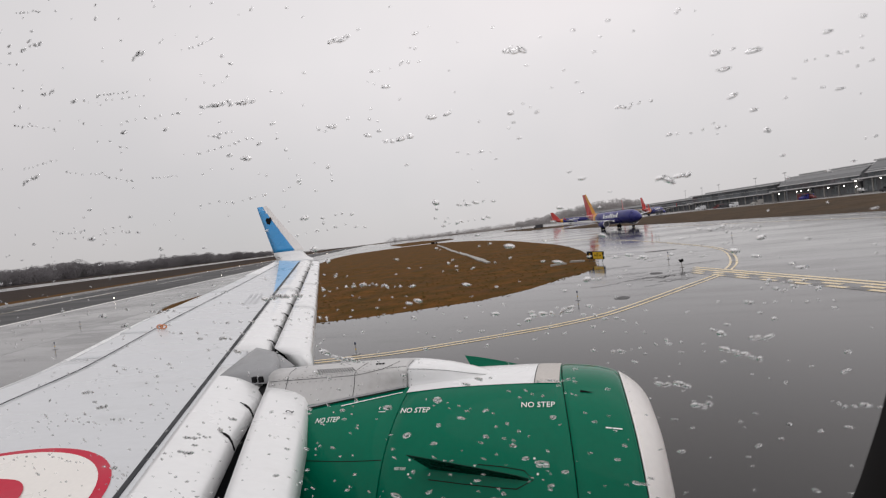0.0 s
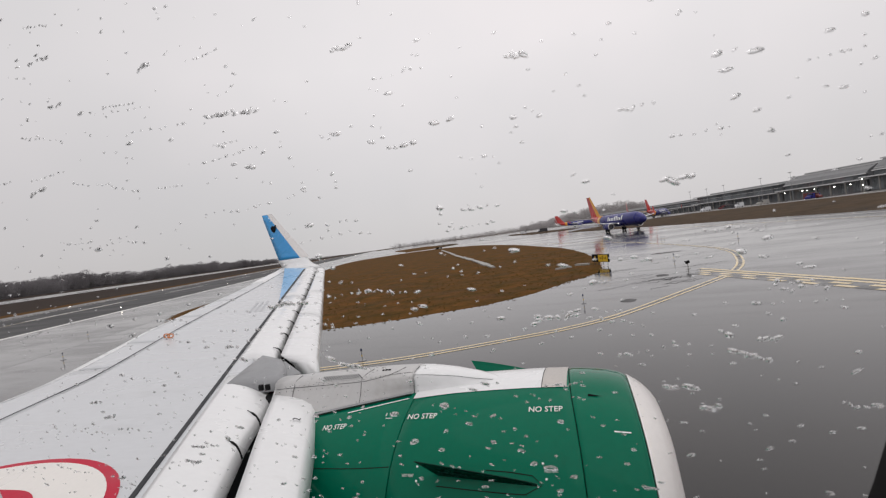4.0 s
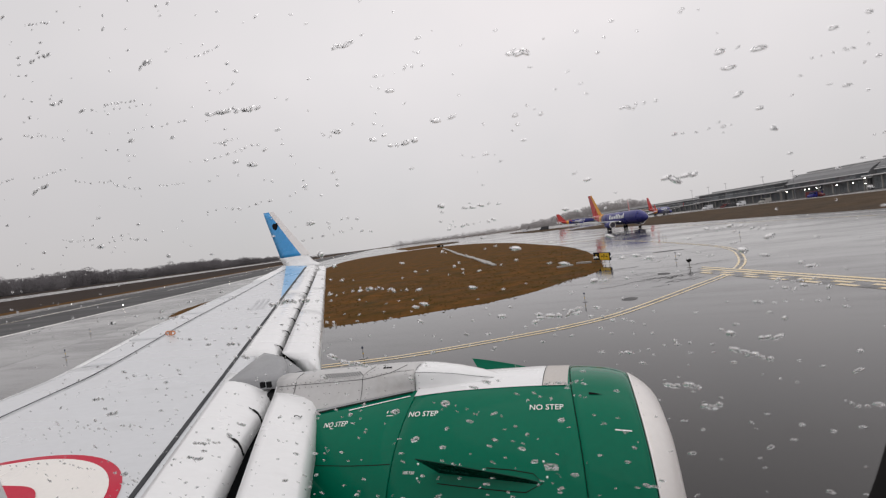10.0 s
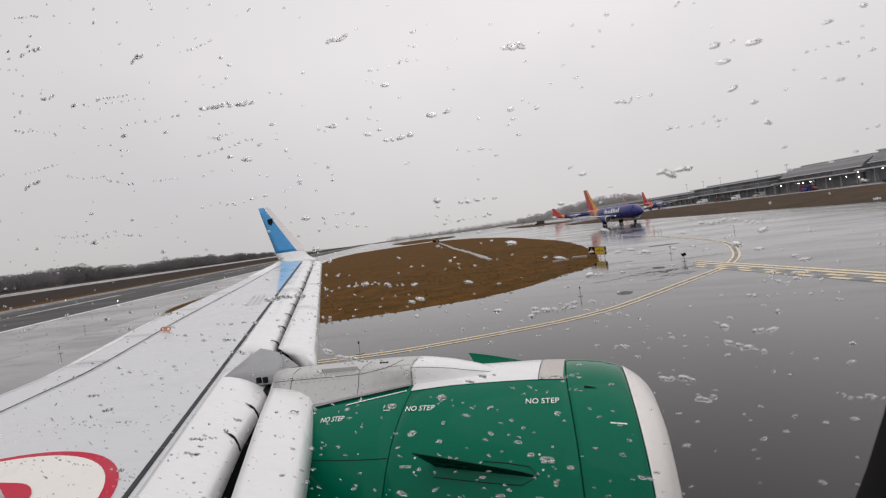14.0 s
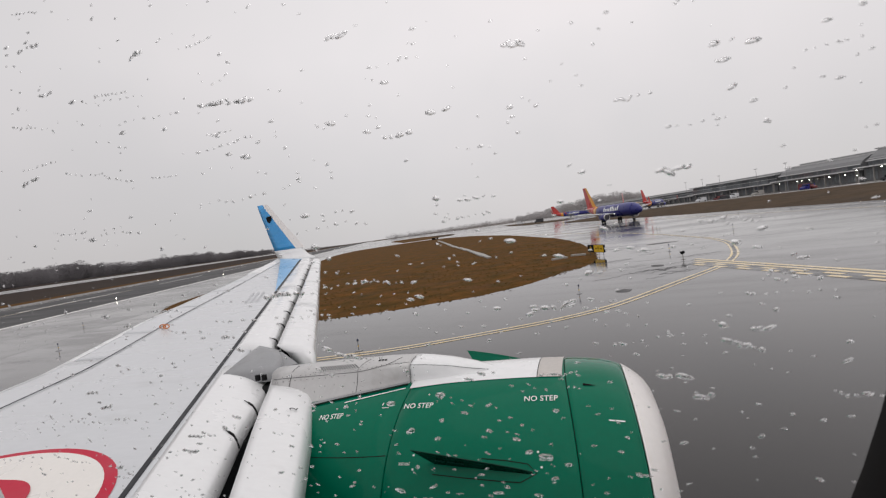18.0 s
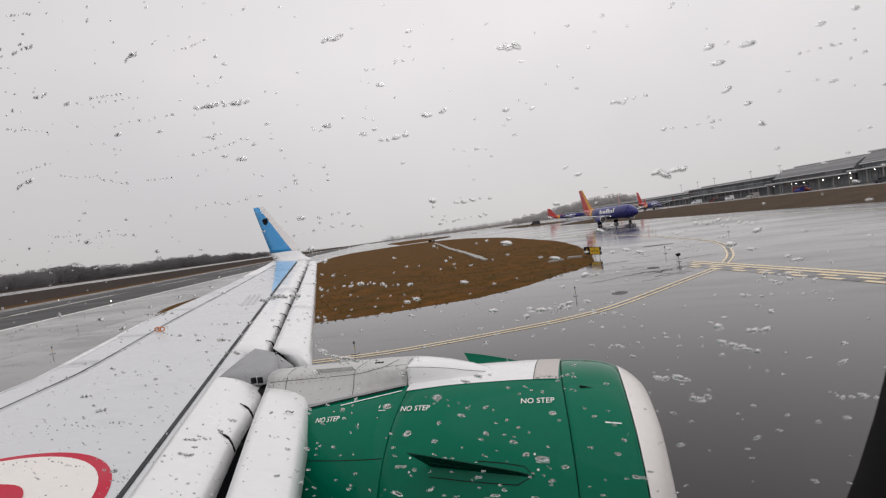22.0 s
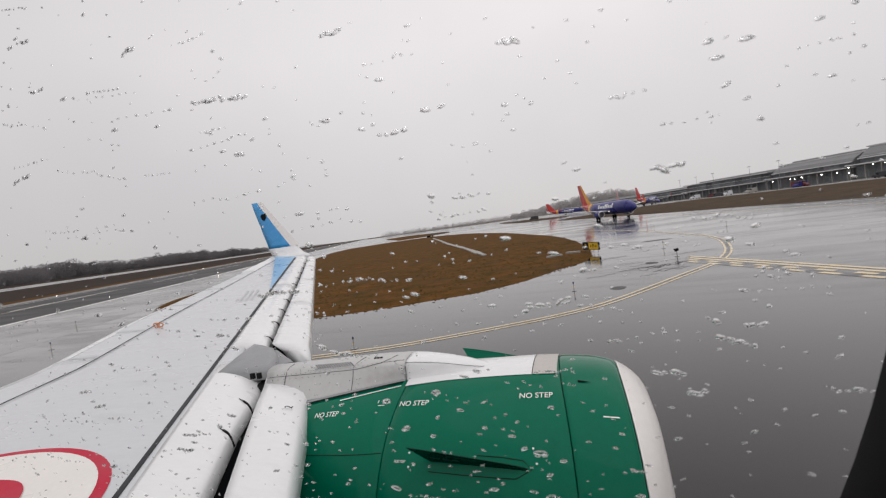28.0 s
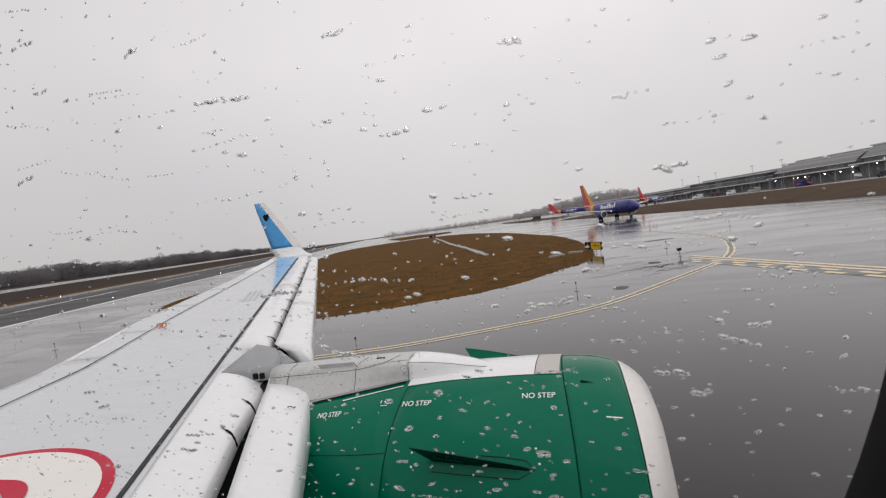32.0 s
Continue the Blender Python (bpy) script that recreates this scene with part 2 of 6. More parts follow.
STRIP = mat("dark_winter_turf", (0.080, 0.055, 0.035), 0.9, var=0.35, scale=0.08, fine=2.0, bump=0.7, dirt=(0.045, 0.033, 0.022), dirt_at=(0.46, 0.66), spec=0.05)
ROUGH = mat("dark_rough_grass", (0.040, 0.029, 0.024), 0.9, var=0.35, scale=0.06, fine=2.0, bump=0.7, dirt=(0.030, 0.023, 0.019), dirt_at=(0.46, 0.66), spec=0.05)
FIELD = mat("far_field", (0.105, 0.082, 0.055), 0.95, var=0.3, scale=0.012, fine=0.4, dirt=(0.058, 0.046, 0.038), dirt_at=(0.45, 0.65), spec=0.1)
YELLOW = mat("yellow_marking", (0.68, 0.52, 0.25), 0.30, coat=0.35, var=0.14, scale=0.9, fine=16, dirt=(0.33, 0.20, 0.05), dirt_at=(0.58, 0.8), rvar=0.15)
WHITE_LINE = mat("white_marking", (0.74, 0.72, 0.70), 0.42, var=0.12, scale=0.7, fine=14, dirt=(0.34, 0.32, 0.31), dirt_at=(0.58, 0.8), rvar=0.15)
BLACK_LINE = mat("black_marking", (0.022, 0.021, 0.022), 0.25, var=0.25, scale=0.8, rvar=0.12, spec=0.5)
JOINT = mat("wet_tar", (0.014, 0.014, 0.015), 0.42, var=0.2, scale=0.5, spec=0.25, rvar=0.15)
RED_MARK = mat("red_surface_sign", (0.29, 0.022, 0.045), 0.36, var=0.12, scale=0.6, fine=10, dirt=(0.19, 0.02, 0.035), dirt_at=(0.55, 0.8), rvar=0.15)


# ---- where the airliner stands ----
FIELD_AT = pose(12.46, -0.96, 0, 0, 0, -6.5)   # the airfield's plan, seen from the airliner
LEAN = Matrix.Translation((0, 0, 4.4)) @ pose(0, 0, 0, -0.43) @ Matrix.Translation((0, 0, -4.4))   # the airliner leans a little on its gear
BESIDE = []   # things placed straight from the airliner


# ---- building helpers ----
def part(name, bm, material, parent=None, label="", smooth=False):
    bmesh.ops.recalc_face_normals(bm, faces=bm.faces)
    me = bpy.data.meshes.new(name)
    if smooth:
        for f in bm.faces:
            f.smooth = True
    bm.to_mesh(me)
    bm.free()
    me.materials.append(material)
    ob = new(name, me)
    if parent is not None:
        ob.parent = parent
    if label:
        ob["label"] = label
    return ob


def thing(name, m, label, category, group="", kind=""):
    ob = new(name)
    ob.matrix_basis = m
    ob.empty_display_size = 0.3
    return tagged(ob, label, category, group, kind)


def box(bm, c, size, turn=(0, 0, 0), bevel=0.0):
    made = bmesh.ops.create_cube(bm, size=1.0, matrix=pose(*c, *turn) @ Matrix.Diagonal((*size, 1)))
    if bevel:
        edges = list({e for v in made["verts"] for e in v.link_edges})
        bmesh.ops.bevel(bm, geom=edges, offset=bevel, segments=2, affect="EDGES", profile=0.6)


def loft(bm, rings, closed=True, caps=True):
    vs = [[bm.verts.new(p) for p in r] for r in rings]
    n = len(vs[0])
    for a, b in zip(vs, vs[1:]):
        for i in range(n if closed else n - 1):
            j = (i + 1) % n
            bm.faces.new((a[i], a[j], b[j], b[i]))
    if caps and closed:
        bm.faces.new(vs[0][::-1])
        bm.faces.new(vs[-1])


def ring(c, r, axis, n=24, up=None):
    a = Vector(axis).normalized()
    u = (Vector(up) if up else (Vector((0, 0, 1)) if abs(a.z) < 0.9 else Vector((1, 0, 0)))).cross(a).normalized()
    w = a.cross(u)
    ru, rw = r if isinstance(r, (tuple, list)) else (r, r)
    return [Vector(c) + u * ru * math.cos(2 * math.pi * i / n) + w * rw * math.sin(2 * math.pi * i / n) for i in range(n)]


def rod(bm, a, b, r0, r1=None, n=8):
    d = Vector(b) - Vector(a)
    loft(bm, [ring(a, r0, d, n), ring(b, r0 if r1 is None else r1, d, n)])


def spline(pts, step):
    """Points at about even steps on a smooth curve through pts."""
    p = [Vector((*q, 0.0)) if len(q) == 2 else Vector(q) for q in pts]
    p = [2 * p[0] - p[1]] + p + [2 * p[-1] - p[-2]]
    out = []
    for i in range(1, len(p) - 2):
        k = max(2, int((p[i + 1] - p[i]).length / step))
        for j in range(k):
            t = j / k
            out.append(0.5 * ((2 * p[i]) + (p[i + 1] - p[i - 1]) * t + (2 * p[i - 1] - 5 * p[i] + 4 * p[i + 1] - p[i + 2]) * t * t + (3 * p[i] - p[i - 1] - 3 * p[i + 1] + p[i + 2]) * t ** 3))
    out.append(p[-2])
    return out


def ribbon(bm, pts, width, z, shift=0.0):
    left, right = [], []
    for i, q in enumerate(pts):
        d = (pts[min(i + 1, len(pts) - 1)] - pts[max(i - 1, 0)]).normalized()
        n = Vector((-d.y, d.x, 0))
        w = width * (1 + 0.04 * noise.noise(q * 0.8))
        left.append(bm.verts.new((*(q + n * (shift + w / 2)).xy, z)))
        right.append(bm.verts.new((*(q + n * (shift - w / 2)).xy, z)))
    for i in range(len(pts) - 1):
        bm.faces.new((left[i], right[i], right[i + 1], left[i + 1]))


def flat(bm, pts, z):
    bm.faces.new([bm.verts.new((p[0], p[1], z)) for p in pts])


def letters(body, material, name, parent, m, width, height, thick=0.001, label=""):
    """Writing as a mesh, fitted to width and height, centred at the pose m."""
    cu = bpy.data.curves.new("writing", "FONT")
    cu.body, cu.extrude, cu.resolution_u = body, 0.02, 3
    ob = new("writing", cu)
    bpy.context.view_layer.update()
    me = bpy.data.meshes.new_from_object(ob.evaluated_get(bpy.context.evaluated_depsgraph_get()))
    bpy.data.objects.remove(ob)
    co = np.array([v.co[:] for v in me.vertices])
    lo, hi = co.min(0), co.max(0)
    for v in me.vertices:
        v.co = ((v.co.x - (lo[0] + hi[0]) / 2) / (hi[0] - lo[0]) * width, (v.co.y - (lo[1] + hi[1]) / 2) / (hi[1] - lo[1]) * height, (v.co.z - lo[2]) / (hi[2] - lo[2]) * thick)
    me.materials.clear()
    me.materials.append(material)
    t = new(name, me)
    t.matrix_basis = m
    t.parent = parent
    if label:
        t["label"] = label
    return t


# ---- the large ground surfaces ----
RW = Vector((-0.5036, 0.8639, 0))      # along the runway
RN = Vector((-0.8639, -0.5036, 0))     # away from the taxiway, across the runway
ST = Vector((-0.4392, 0.8984, 0))      # along the terminal
SN = Vector((0.8984, 0.4392, 0))       # towards the terminal


def rw(off, along):
    return RN * off + RW * along


def st(off, along):
    return SN * off + ST * along


def build_ground():
    bm = bmesh.new()
    rings = [[Vector((4400 * k * math.cos(a * math.pi / 32), 4400 * k * math.sin(a * math.pi / 32), 0.0)) for a in range(64)] for k in (1, 0.35, 0.12, 0.03)]
    loft(bm, rings, True, False)
    bm.faces.new([v for v in bm.verts][-64:])
    tagged(part("ground", bm, FIELD), "flat brown winter field reaching to the hazy horizon", "ground", kind="structure")
    bm = bmesh.new()
    flat(bm, [rw(-700, -500), rw(37, -500), rw(37, 1400), rw(-60, 1400), rw(-190, 900), rw(-500, 600)], 0.02)
    tagged(part("pavement_taxiway", bm, TAXI), "rain-wet grey asphalt taxiway with shiny puddles", "taxiway", kind="structure")
    bm = bmesh.new()
    flat(bm, [rw(58.5, -700), rw(107.5, -700), rw(107.5, 2200), rw(58.5, 2200)], 0.028)
    tagged(part("road_runway", bm, RUNWAY), "dark wet asphalt runway", "runway", kind="structure")
    for n, a, b, m in (("pavement_shoulder_near", 37, 58.5, SHOULDER_WET), ("pavement_shoulder_far", 107.5, 118, SHOULDER)):
        bm = bmesh.new()
        flat(bm, [rw(a, -700), rw(b, -700), rw(b, 2200), rw(a, 2200)], 0.024)
        tagged(part(n, bm, m), "pale wet runway shoulder", "shoulder", kind="structure")
    bm = bmesh.new()
    flat(bm, [st(108, -250), st(420, -250), st(420, 900), st(108, 900)], 0.036)
    tagged(part("pavement_apron", bm, APRON), "pale wet concrete apron in front of the terminal", "apron", kind="structure")


build_ground()


# ---- markings, grass islands ----
HOLD = Vector((0.447, -0.894, 0))      # along the hold line
HOLD_N = Vector((-0.894, -0.447, 0))   # towards the runway
HOLD_0 = Vector((0.03, 14.85, 0))


def build_markings():
    start = HOLD_0 - HOLD * 22.2
    turned = pose(7.25, 36.0, 0, 0, 0, -3.4) @ Matrix.Translation(-start)
    t = thing("hold_line", turned, "yellow runway hold line of two solid and two dashed bars on black paint", "marking", kind="structure")
    BESIDE.append(t)
    bm = bmesh.new()
    a, b = start, HOLD_0 + HOLD * 22
    flat(bm, [a + HOLD_N * -0.24, b + HOLD_N * -0.24, b + HOLD_N * 1.95, a + HOLD_N * 1.95 + HOLD * 2.0], 0.026)
    part("black_border", bm, BLACK_LINE, t)
    for k in (0, 1):
        bm = bmesh.new()
        ribbon(bm, [(a + HOLD * 0.8 * k).lerp(b, i / 40) + HOLD_N * 0.57 * k for i in range(41)], 0.31, 0.031)
        part("solid_bar", bm, YELLOW, t)
    bm = bmesh.new()
    box(bm, (0, 0, 0), (0.92, 0.31, 0.004))
    first = part("dash", bm, YELLOW, t)
    turn = math.degrees(math.atan2(HOLD.y, HOLD.x))
    i = 0
    for k in (2, 3):
        for j in range(23):
            p = a + HOLD * (0.6 + 0.75 * k + j * 1.83) + HOLD_N * 0.57 * k
            ob = first if i == 0 else new("dash", first.data)
            ob.parent = t
            ob.matrix_basis = pose(p.x, p.y, 0.030, 0, 0, turn)
            i += 1
    s = thing("surface_sign", turned, "red painted runway sign with white numerals on wet asphalt", "surface sign", kind="structure")
    BESIDE.append(s)
    c = Vector((3.10, 15.50, 0))
    bm = bmesh.new()
    def rect(w, h):
        return [c + HOLD * (w / 2) + HOLD_N * (h / 2), c - HOLD * (w / 2) + HOLD_N * (h / 2), c - HOLD * (w / 2) - HOLD_N * (h / 2), c + HOLD * (w / 2) - HOLD_N * (h / 2)]
    flat(bm, rect(9.72, 4.42), 0.026)
    part("black_edge", bm, BLACK_LINE, s)
    bm = bmesh.new()
    flat(bm, rect(9.4, 4.1), 0.030)
    part("red_field", bm, RED_MARK, s)
    letters("33L-15R", WHITE_LINE, "numerals", s, pose(c.x, c.y, 0.032, 0, 0, math.degrees(math.atan2(-HOLD.y, -HOLD.x))), 8.5, 3.05, 0.002, "white painted runway numerals")
    # the lead-in line with its dashes, and the far lines
    curve = spline([(-9, 0.5), (-2, 3.4), (5.4, 7.6), (8.6, 10.8), (11.4, 15), (14.2, 20.5), (16.4, 27.3), (17.7, 35), (18.0, 44.5), (16.4, 58.5), (11, 76), (2, 96), (-8, 117), (-40, 183)], 1.0)
    t = thing("centre_line", pose(0, 0, 0), "yellow curved taxiway centre line with short dashes beside it", "marking", kind="structure")
    bm = bmesh.new()
    ribbon(bm, curve, 0.75, 0.0265)
    part("black_border", bm, BLACK_LINE, t)
    bm = bmesh.new()
    ribbon(bm, curve, 0.30, 0.0305)
    part("solid_bar", bm, YELLOW, t)
    for side in (-0.46, 0.46):
        for j in range(18, 60, 4):
            bm = bmesh.new()
            ribbon(bm, curve[j:j + 3], 0.16, 0.0305, side)
            part("dash", bm, YELLOW, t)
    for nm, pts, w, lab in (
        ("taxi_edge_line", [(60, -20), (46, 22), (30.0, 52), (15, 83), (-1.5, 117), (-40, 195), (-140, 400)], 0.3, "faded white taxiway edge line beside the grass"),
        ("taxi_edge_line", [(24, 42), (16, 66), (2, 98), (-12, 127)], 0.15, "faint white taxiway line"),
    ):
        bm = bmesh.new()
        ribbon(bm, spline(pts, 2.0), w, 0.0285)
        tagged(part(nm, bm, WHITE_LINE), lab, "marking", kind="structure")
    # double yellow line that sweeps past the wing and round into the hold line
    t = thing("taxi_line", pose(0, 0, 0), "double yellow taxiway line sweeping over wet asphalt", "marking", kind="structure")
    BESIDE.append(t)
    for way in ([(-60, 9), (-34, 12.2), (-18, 14.8), (-10.3, 16.4), (-7.7, 17.0), (-5.6, 17.9), (-3.2, 19.1), (-1.4, 20.1), (0.3, 21.4), (1.4, 22.6), (2.9, 24.6), (4.6, 27.0), (6.6, 29.8), (7.5, 31.1)],
                [(8.5, 33.0), (9.4, 35.2), (10.2, 37.8), (11.0, 41.2), (11.65, 44.7), (11.9, 48.2), (11.8, 51.5), (11.2, 55.5), (10.4, 60), (9.3, 66), (4, 86), (-14, 130), (-60, 240)]):
        sweep = spline(way, 1.0)
        bm = bmesh.new()
        ribbon(bm, sweep, 0.54, 0.0262)
        part("black_border", bm, BLACK_LINE, t)
        for d in (-0.19, 0.19):
            bm = bmesh.new()
            ribbon(bm, sweep, 0.14, 0.0302, d)
            part("solid_bar", bm, YELLOW, t)
    # wavy dark joints where water stands
    rng = np.random.RandomState(33)
    for i in range(30):
        y = 28 + 27 * rng.uniform()
        x, ln = rng.uniform(-1, 4.2) + rng.uniform(0, 0.32) * (y - 24), rng.uniform(0.8, 3.2)
        pts = [Vector((x + ln * k / 14, y + 0.5 * noise.noise(Vector((x + k * 0.35, y, i))) + rng.normal(0, 0.10) + 0.05 * k, 0)) for k in range(15)]
        bm = bmesh.new()
        ribbon(bm, spline([p.xy for p in pts], 0.15), rng.uniform(0.03, 0.10), 0.0245)
        j = tagged(part("tar_joint", bm, JOINT), "dark wet crack sealing in the taxiway asphalt", "crack seal", kind="structure")
        BESIDE.append(j)
    for x, y, a, b in ((1.7, 25.7, 0.42, 0.5), (4.6, 34.4, 0.42, 0.6), (7.6, 52.0, 1.6, 0.6)):
        bm = bmesh.new()
        flat(bm, [(x + a * math.cos(t) * (1 + 0.25 * noise.noise(Vector((x, math.cos(t), math.sin(t))))), y + b * math.sin(t) * (1 + 0.3 * noise.noise(Vector((math.cos(t), y, math.sin(t)))))) for t in np.linspace(0, 2 * math.pi, 29)[:-1]], 0.0235)
        BESIDE.append(tagged(part("tar_patch", bm, JOINT), "dark worn patch in the wet taxiway asphalt", "patch", kind="structure"))
    # runway paint
    t = thing("runway_marking", pose(0, 0, 0), "white runway side stripes and centre line dashes", "marking", kind="structure")
    for off, w in ((57.6, 1.2), (104.0, 0.9)):
        bm = bmesh.new()
        ribbon(bm, [rw(off, -300 + 40 * i) for i in range(50)], w, 0.034)
        part("side_stripe", bm, WHITE_LINE, t)
    bm = bmesh.new()
    box(bm, (0, 0, 0), (36.6, 0.9, 0.004))
    me = None
    for j in range(22):
        p = rw(83, -300 + 61 * j)
        if me is None:
            ob = part("centre_dash", bm, WHITE_LINE, t)
            me = ob.data
        else:
            ob = new("centre_dash", me)
            ob.parent = t
        ob.matrix_basis = pose(p.x, p.y, 0.033, 0, 0, math.degrees(math.atan2(RW.y, RW.x)))


build_markings()


def grass_patch(name, outline, lab, height=0.10, step=2.2, rise=None):
    """A patch of turf with a rounded edge that stands a little above the paving."""
    edge = spline(outline + [outline[0]], step)[:-1]
    c = sum(edge, Vector()) / len(edge)
    bm = bmesh.new()
    rings = []
    ks = [1.0, 0.994, 0.97, 0.92, 0.84, 0.74, 0.62, 0.48, 0.33, 0.17]
    for k in ks:
        r = []
        for q in edge:
            p = c + (q - c) * k
            if k == 1.0:
                d = (q - c).normalized()
                p = p + d * 0.25 * noise.noise(q * 0.7)
            h = -0.02 if k == 1.0 else height * min(1.0, 0.55 + (1 - k) * 3) + 0.05 * noise.noise(p * 0.35) + 0.10 * noise.noise(p * 0.06)
            if rise:
                h += rise(p) * (0 if k == 1.0 else 1)
            r.append(Vector((p.x, p.y, max(h, 0.035) if k < 1 else 0.0)))
        rings.append(r)
    loft(bm, rings, True, False)
    mid = bm.verts.new((c.x, c.y, height + (rise(c) if rise else 0)))
    last = list(bm.verts)[-1 - len(edge):-1]
    for i in range(len(edge)):
        bm.faces.new((last[i], last[(i + 1) % len(edge)], mid))
    ob = part(name, bm, STRIP if "strip" in name else TURF, smooth=True)
    return tagged(ob, lab, "grass", kind="structure")


ISLAND = [(-0.2, 67), (0.9, 55), (1.2, 47), (0.9, 41.6), (0.1, 38.6), (-1.5, 36.0), (-4.7, 30.2), (-8.4, 27.5), (-13.2, 25.4), (-17, 24.7), (-21, 24.9), (-30.2, 28.4), (-39.6, 35.6), (-45.8, 41.9), (-50.3, 48.8), (-54.0, 58.5), (-58.6, 76), (-69, 108), (-84.9, 143.0), (-100.9, 179.0), (-113.4, 219.7), (-105.9, 250.1), (-88.7, 259.2), (-64.9, 238.3), (-37.7, 185.9), (-20, 141), (-10, 108), (-3.2, 84)]
BESIDE.append(grass_patch("ground_island", ISLAND,
            "brown winter grass island rising slightly from wet paving", 0.10))
def build_blades():
    """Tufts of dead grass on the island, thickest along its near edge."""
    rng = np.random.RandomState(8)
    poly = spline(ISLAND + [ISLAND[0]], 2.2)[:-1]
    def inside(x, y):
        odd = False
        for a, b in zip(poly, poly[1:] + poly[:1]):
            if (a.y > y) != (b.y > y) and x < (b.x - a.x) * (y - a.y) / (b.y - a.y) + a.x:
                odd = not odd
        return odd
    V, F = [], []
    def tuft(x, y, h, z):
        for k in range(4):
            a, w = rng.uniform(0, 6.28), h * rng.uniform(0.8, 2.0)
            dx, dy, q = math.cos(a) * w, math.sin(a) * w, len(V)
            V.extend(((x - dx, y - dy, z), (x + dx, y + dy, z), (x + rng.normal(0, 0.9) * h, y + 1.2 * h, z + h * rng.uniform(0.5, 1.0))))
            F.append((q, q + 1, q + 2))
    for p in poly:
        if p.y < 62:
            for k in range(70):
                x, y = p.x + rng.normal(0, 0.9), p.y + rng.normal(0, 0.9)
                if inside(x, y):
                    tuft(x, y, rng.uniform(0.02, 0.055), 0.02)
    n = 0
    while n < 5200:
        x, y = rng.uniform(-58, 3), rng.uniform(25, 78)
        if inside(x, y):
            n += 1
            tuft(x, y, rng.uniform(0.03, 0.07), 0.10)
    me = bpy.data.meshes.new("grass_tufts")
    me.from_pydata(V, [], F)
    me.materials.append(STRAW)
    BESIDE.append(tagged(new("grass_tufts", me), "short dead grass tufts covering the island", "grass", kind="stuff"))


build_blades()
grass_patch("ground_island_far", [(-150, 262), (-172, 300), (-240, 410), (-262, 470), (-238, 478), (-190, 400), (-140, 300), (-134, 268)], "far strip of brown grass between taxiway and runway", 0.12, 6)
grass_patch("ground_strip", [st(54.3, -120), st(54.3, -40), st(54.3, 20), st(54.3, 80), st(54.3, 150), st(55, 210), st(60, 226), st(76, 226), st(98, 212), st(108.5, 180), st(108.5, 100), st(108.5, 20), st(108.5, -60), st(108.5, -120), st(104, -150), st(60, -150)],
            "long brown winter grass strip beside the taxiway", 0.10, 4, lambda p: 0.9 * max(0, min(1, (p.dot(SN) - 56) / 40)))
grass_patch("ground_strip_far", [st(-20, 330), st(-12, 420), st(6, 480), st(20, 430), st(16, 340), st(0, 316)], "small far grass island", 0.1, 8)
grass_patch("ground_strip_far", [st(60, 300), st(70, 420), st(90, 520), st(100, 420), st(90, 300), st(74, 280)], "small far grass island beside the apron", 0.1, 8)


def build_runway_verge():
    """Grass beyond the runway, open where a taxiway comes in."""
    for lo, hi, n in ((-900, -75, 10), (34, 2600, 24)):
        rise = [[rw(off, al) + Vector((0, 0, z)) for al in np.linspace(lo, hi, n)] for off, z in ((118, 0.02), (130, 0.25), (140, 0.5), (165, 0.9), (220, 2.6), (300, 6.2), (330, 7.0), (620, 8.0))]
        bm = bmesh.new()
        loft(bm, rise[1:], False, False)
        tagged(part("ground_rise", bm, ROUGH, smooth=True), "dark winter grass rising towards the woods", "grass", kind="structure")
        bm = bmesh.new()
        loft(bm, rise[:2], False, False)
        tagged(part("ground_verge", bm, TURF, smooth=True), "brown grass verge beyond the runway", "grass", kind="structure")
        bm = bmesh.new()
        loft(bm, [[rw(off, al) + Vector((0, 0, z)) for al in (lo, hi)] for off, z in ((232, 3.30), (272, 5.10))], False, False)
        tagged(part("road_perimeter", bm, APRON), "pale perimeter road beyond the runway", "road", kind="structure")
    bm = bmesh.new()
    flat(bm, [rw(117, -75), rw(117, 34), rw(150, 16), rw(620, -40), rw(620, -110), rw(170, -58)], 0.022)
    tagged(part("pavement_crossing", bm, TAXI), "wet taxiway that meets the runway from its far side", "taxiway", kind="structure")
    t = thing("crossing_line", pose(0, 0, 0), "yellow taxiway centre line and double edge line meeting the runway", "marking", kind="structure")
    bm = bmesh.new()
    ribbon(bm, [rw(104 + 8 * k, -24 - 0.9 * k) for k in range(60)], 0.6, 0.031)
    part("centre_bar", bm, YELLOW, t)
    edge = spline([rw(106, 20).xy, rw(120, 10).xy, rw(140, 4).xy, rw(180, -2).xy, rw(260, -12).xy, rw(420, -30).xy], 2.0)
    for d in (-0.2, 0.2):
        bm = bmesh.new()
        ribbon(bm, edge, 0.16, 0.031, d)
        part("edge_bar", bm, YELLOW, t)
    # the line that leads from the runway's centre to the exit
    t = thing("lead_off_line", pose(0, 0, 0), "bold yellow line curving off the dark runway", "marking", kind="structure")
    bend = spline([rw(81.8, 150).xy, rw(81.6, 110).xy, rw(79, 82).xy, rw(72, 60).xy, rw(60, 44).xy, rw(40, 34).xy], 1.0)
    for nm, w, z, m in (("black_border", 0.9, 0.0315, BLACK_LINE), ("solid_bar", 0.45, 0.0345, YELLOW)):
        bm = bmesh.new()
        ribbon(bm, bend, w, z)
        part(nm, bm, m, t)


build_runway_verge()


# ---- the airliner that carries the camera: port wing, engine, fuselage side ----
def x_le(o):
    return -2.10 - 0.56 * (o - 2.17)


def x_te(o):
    return -7.35 - 0.336 * max(0.0, o - 4.6)


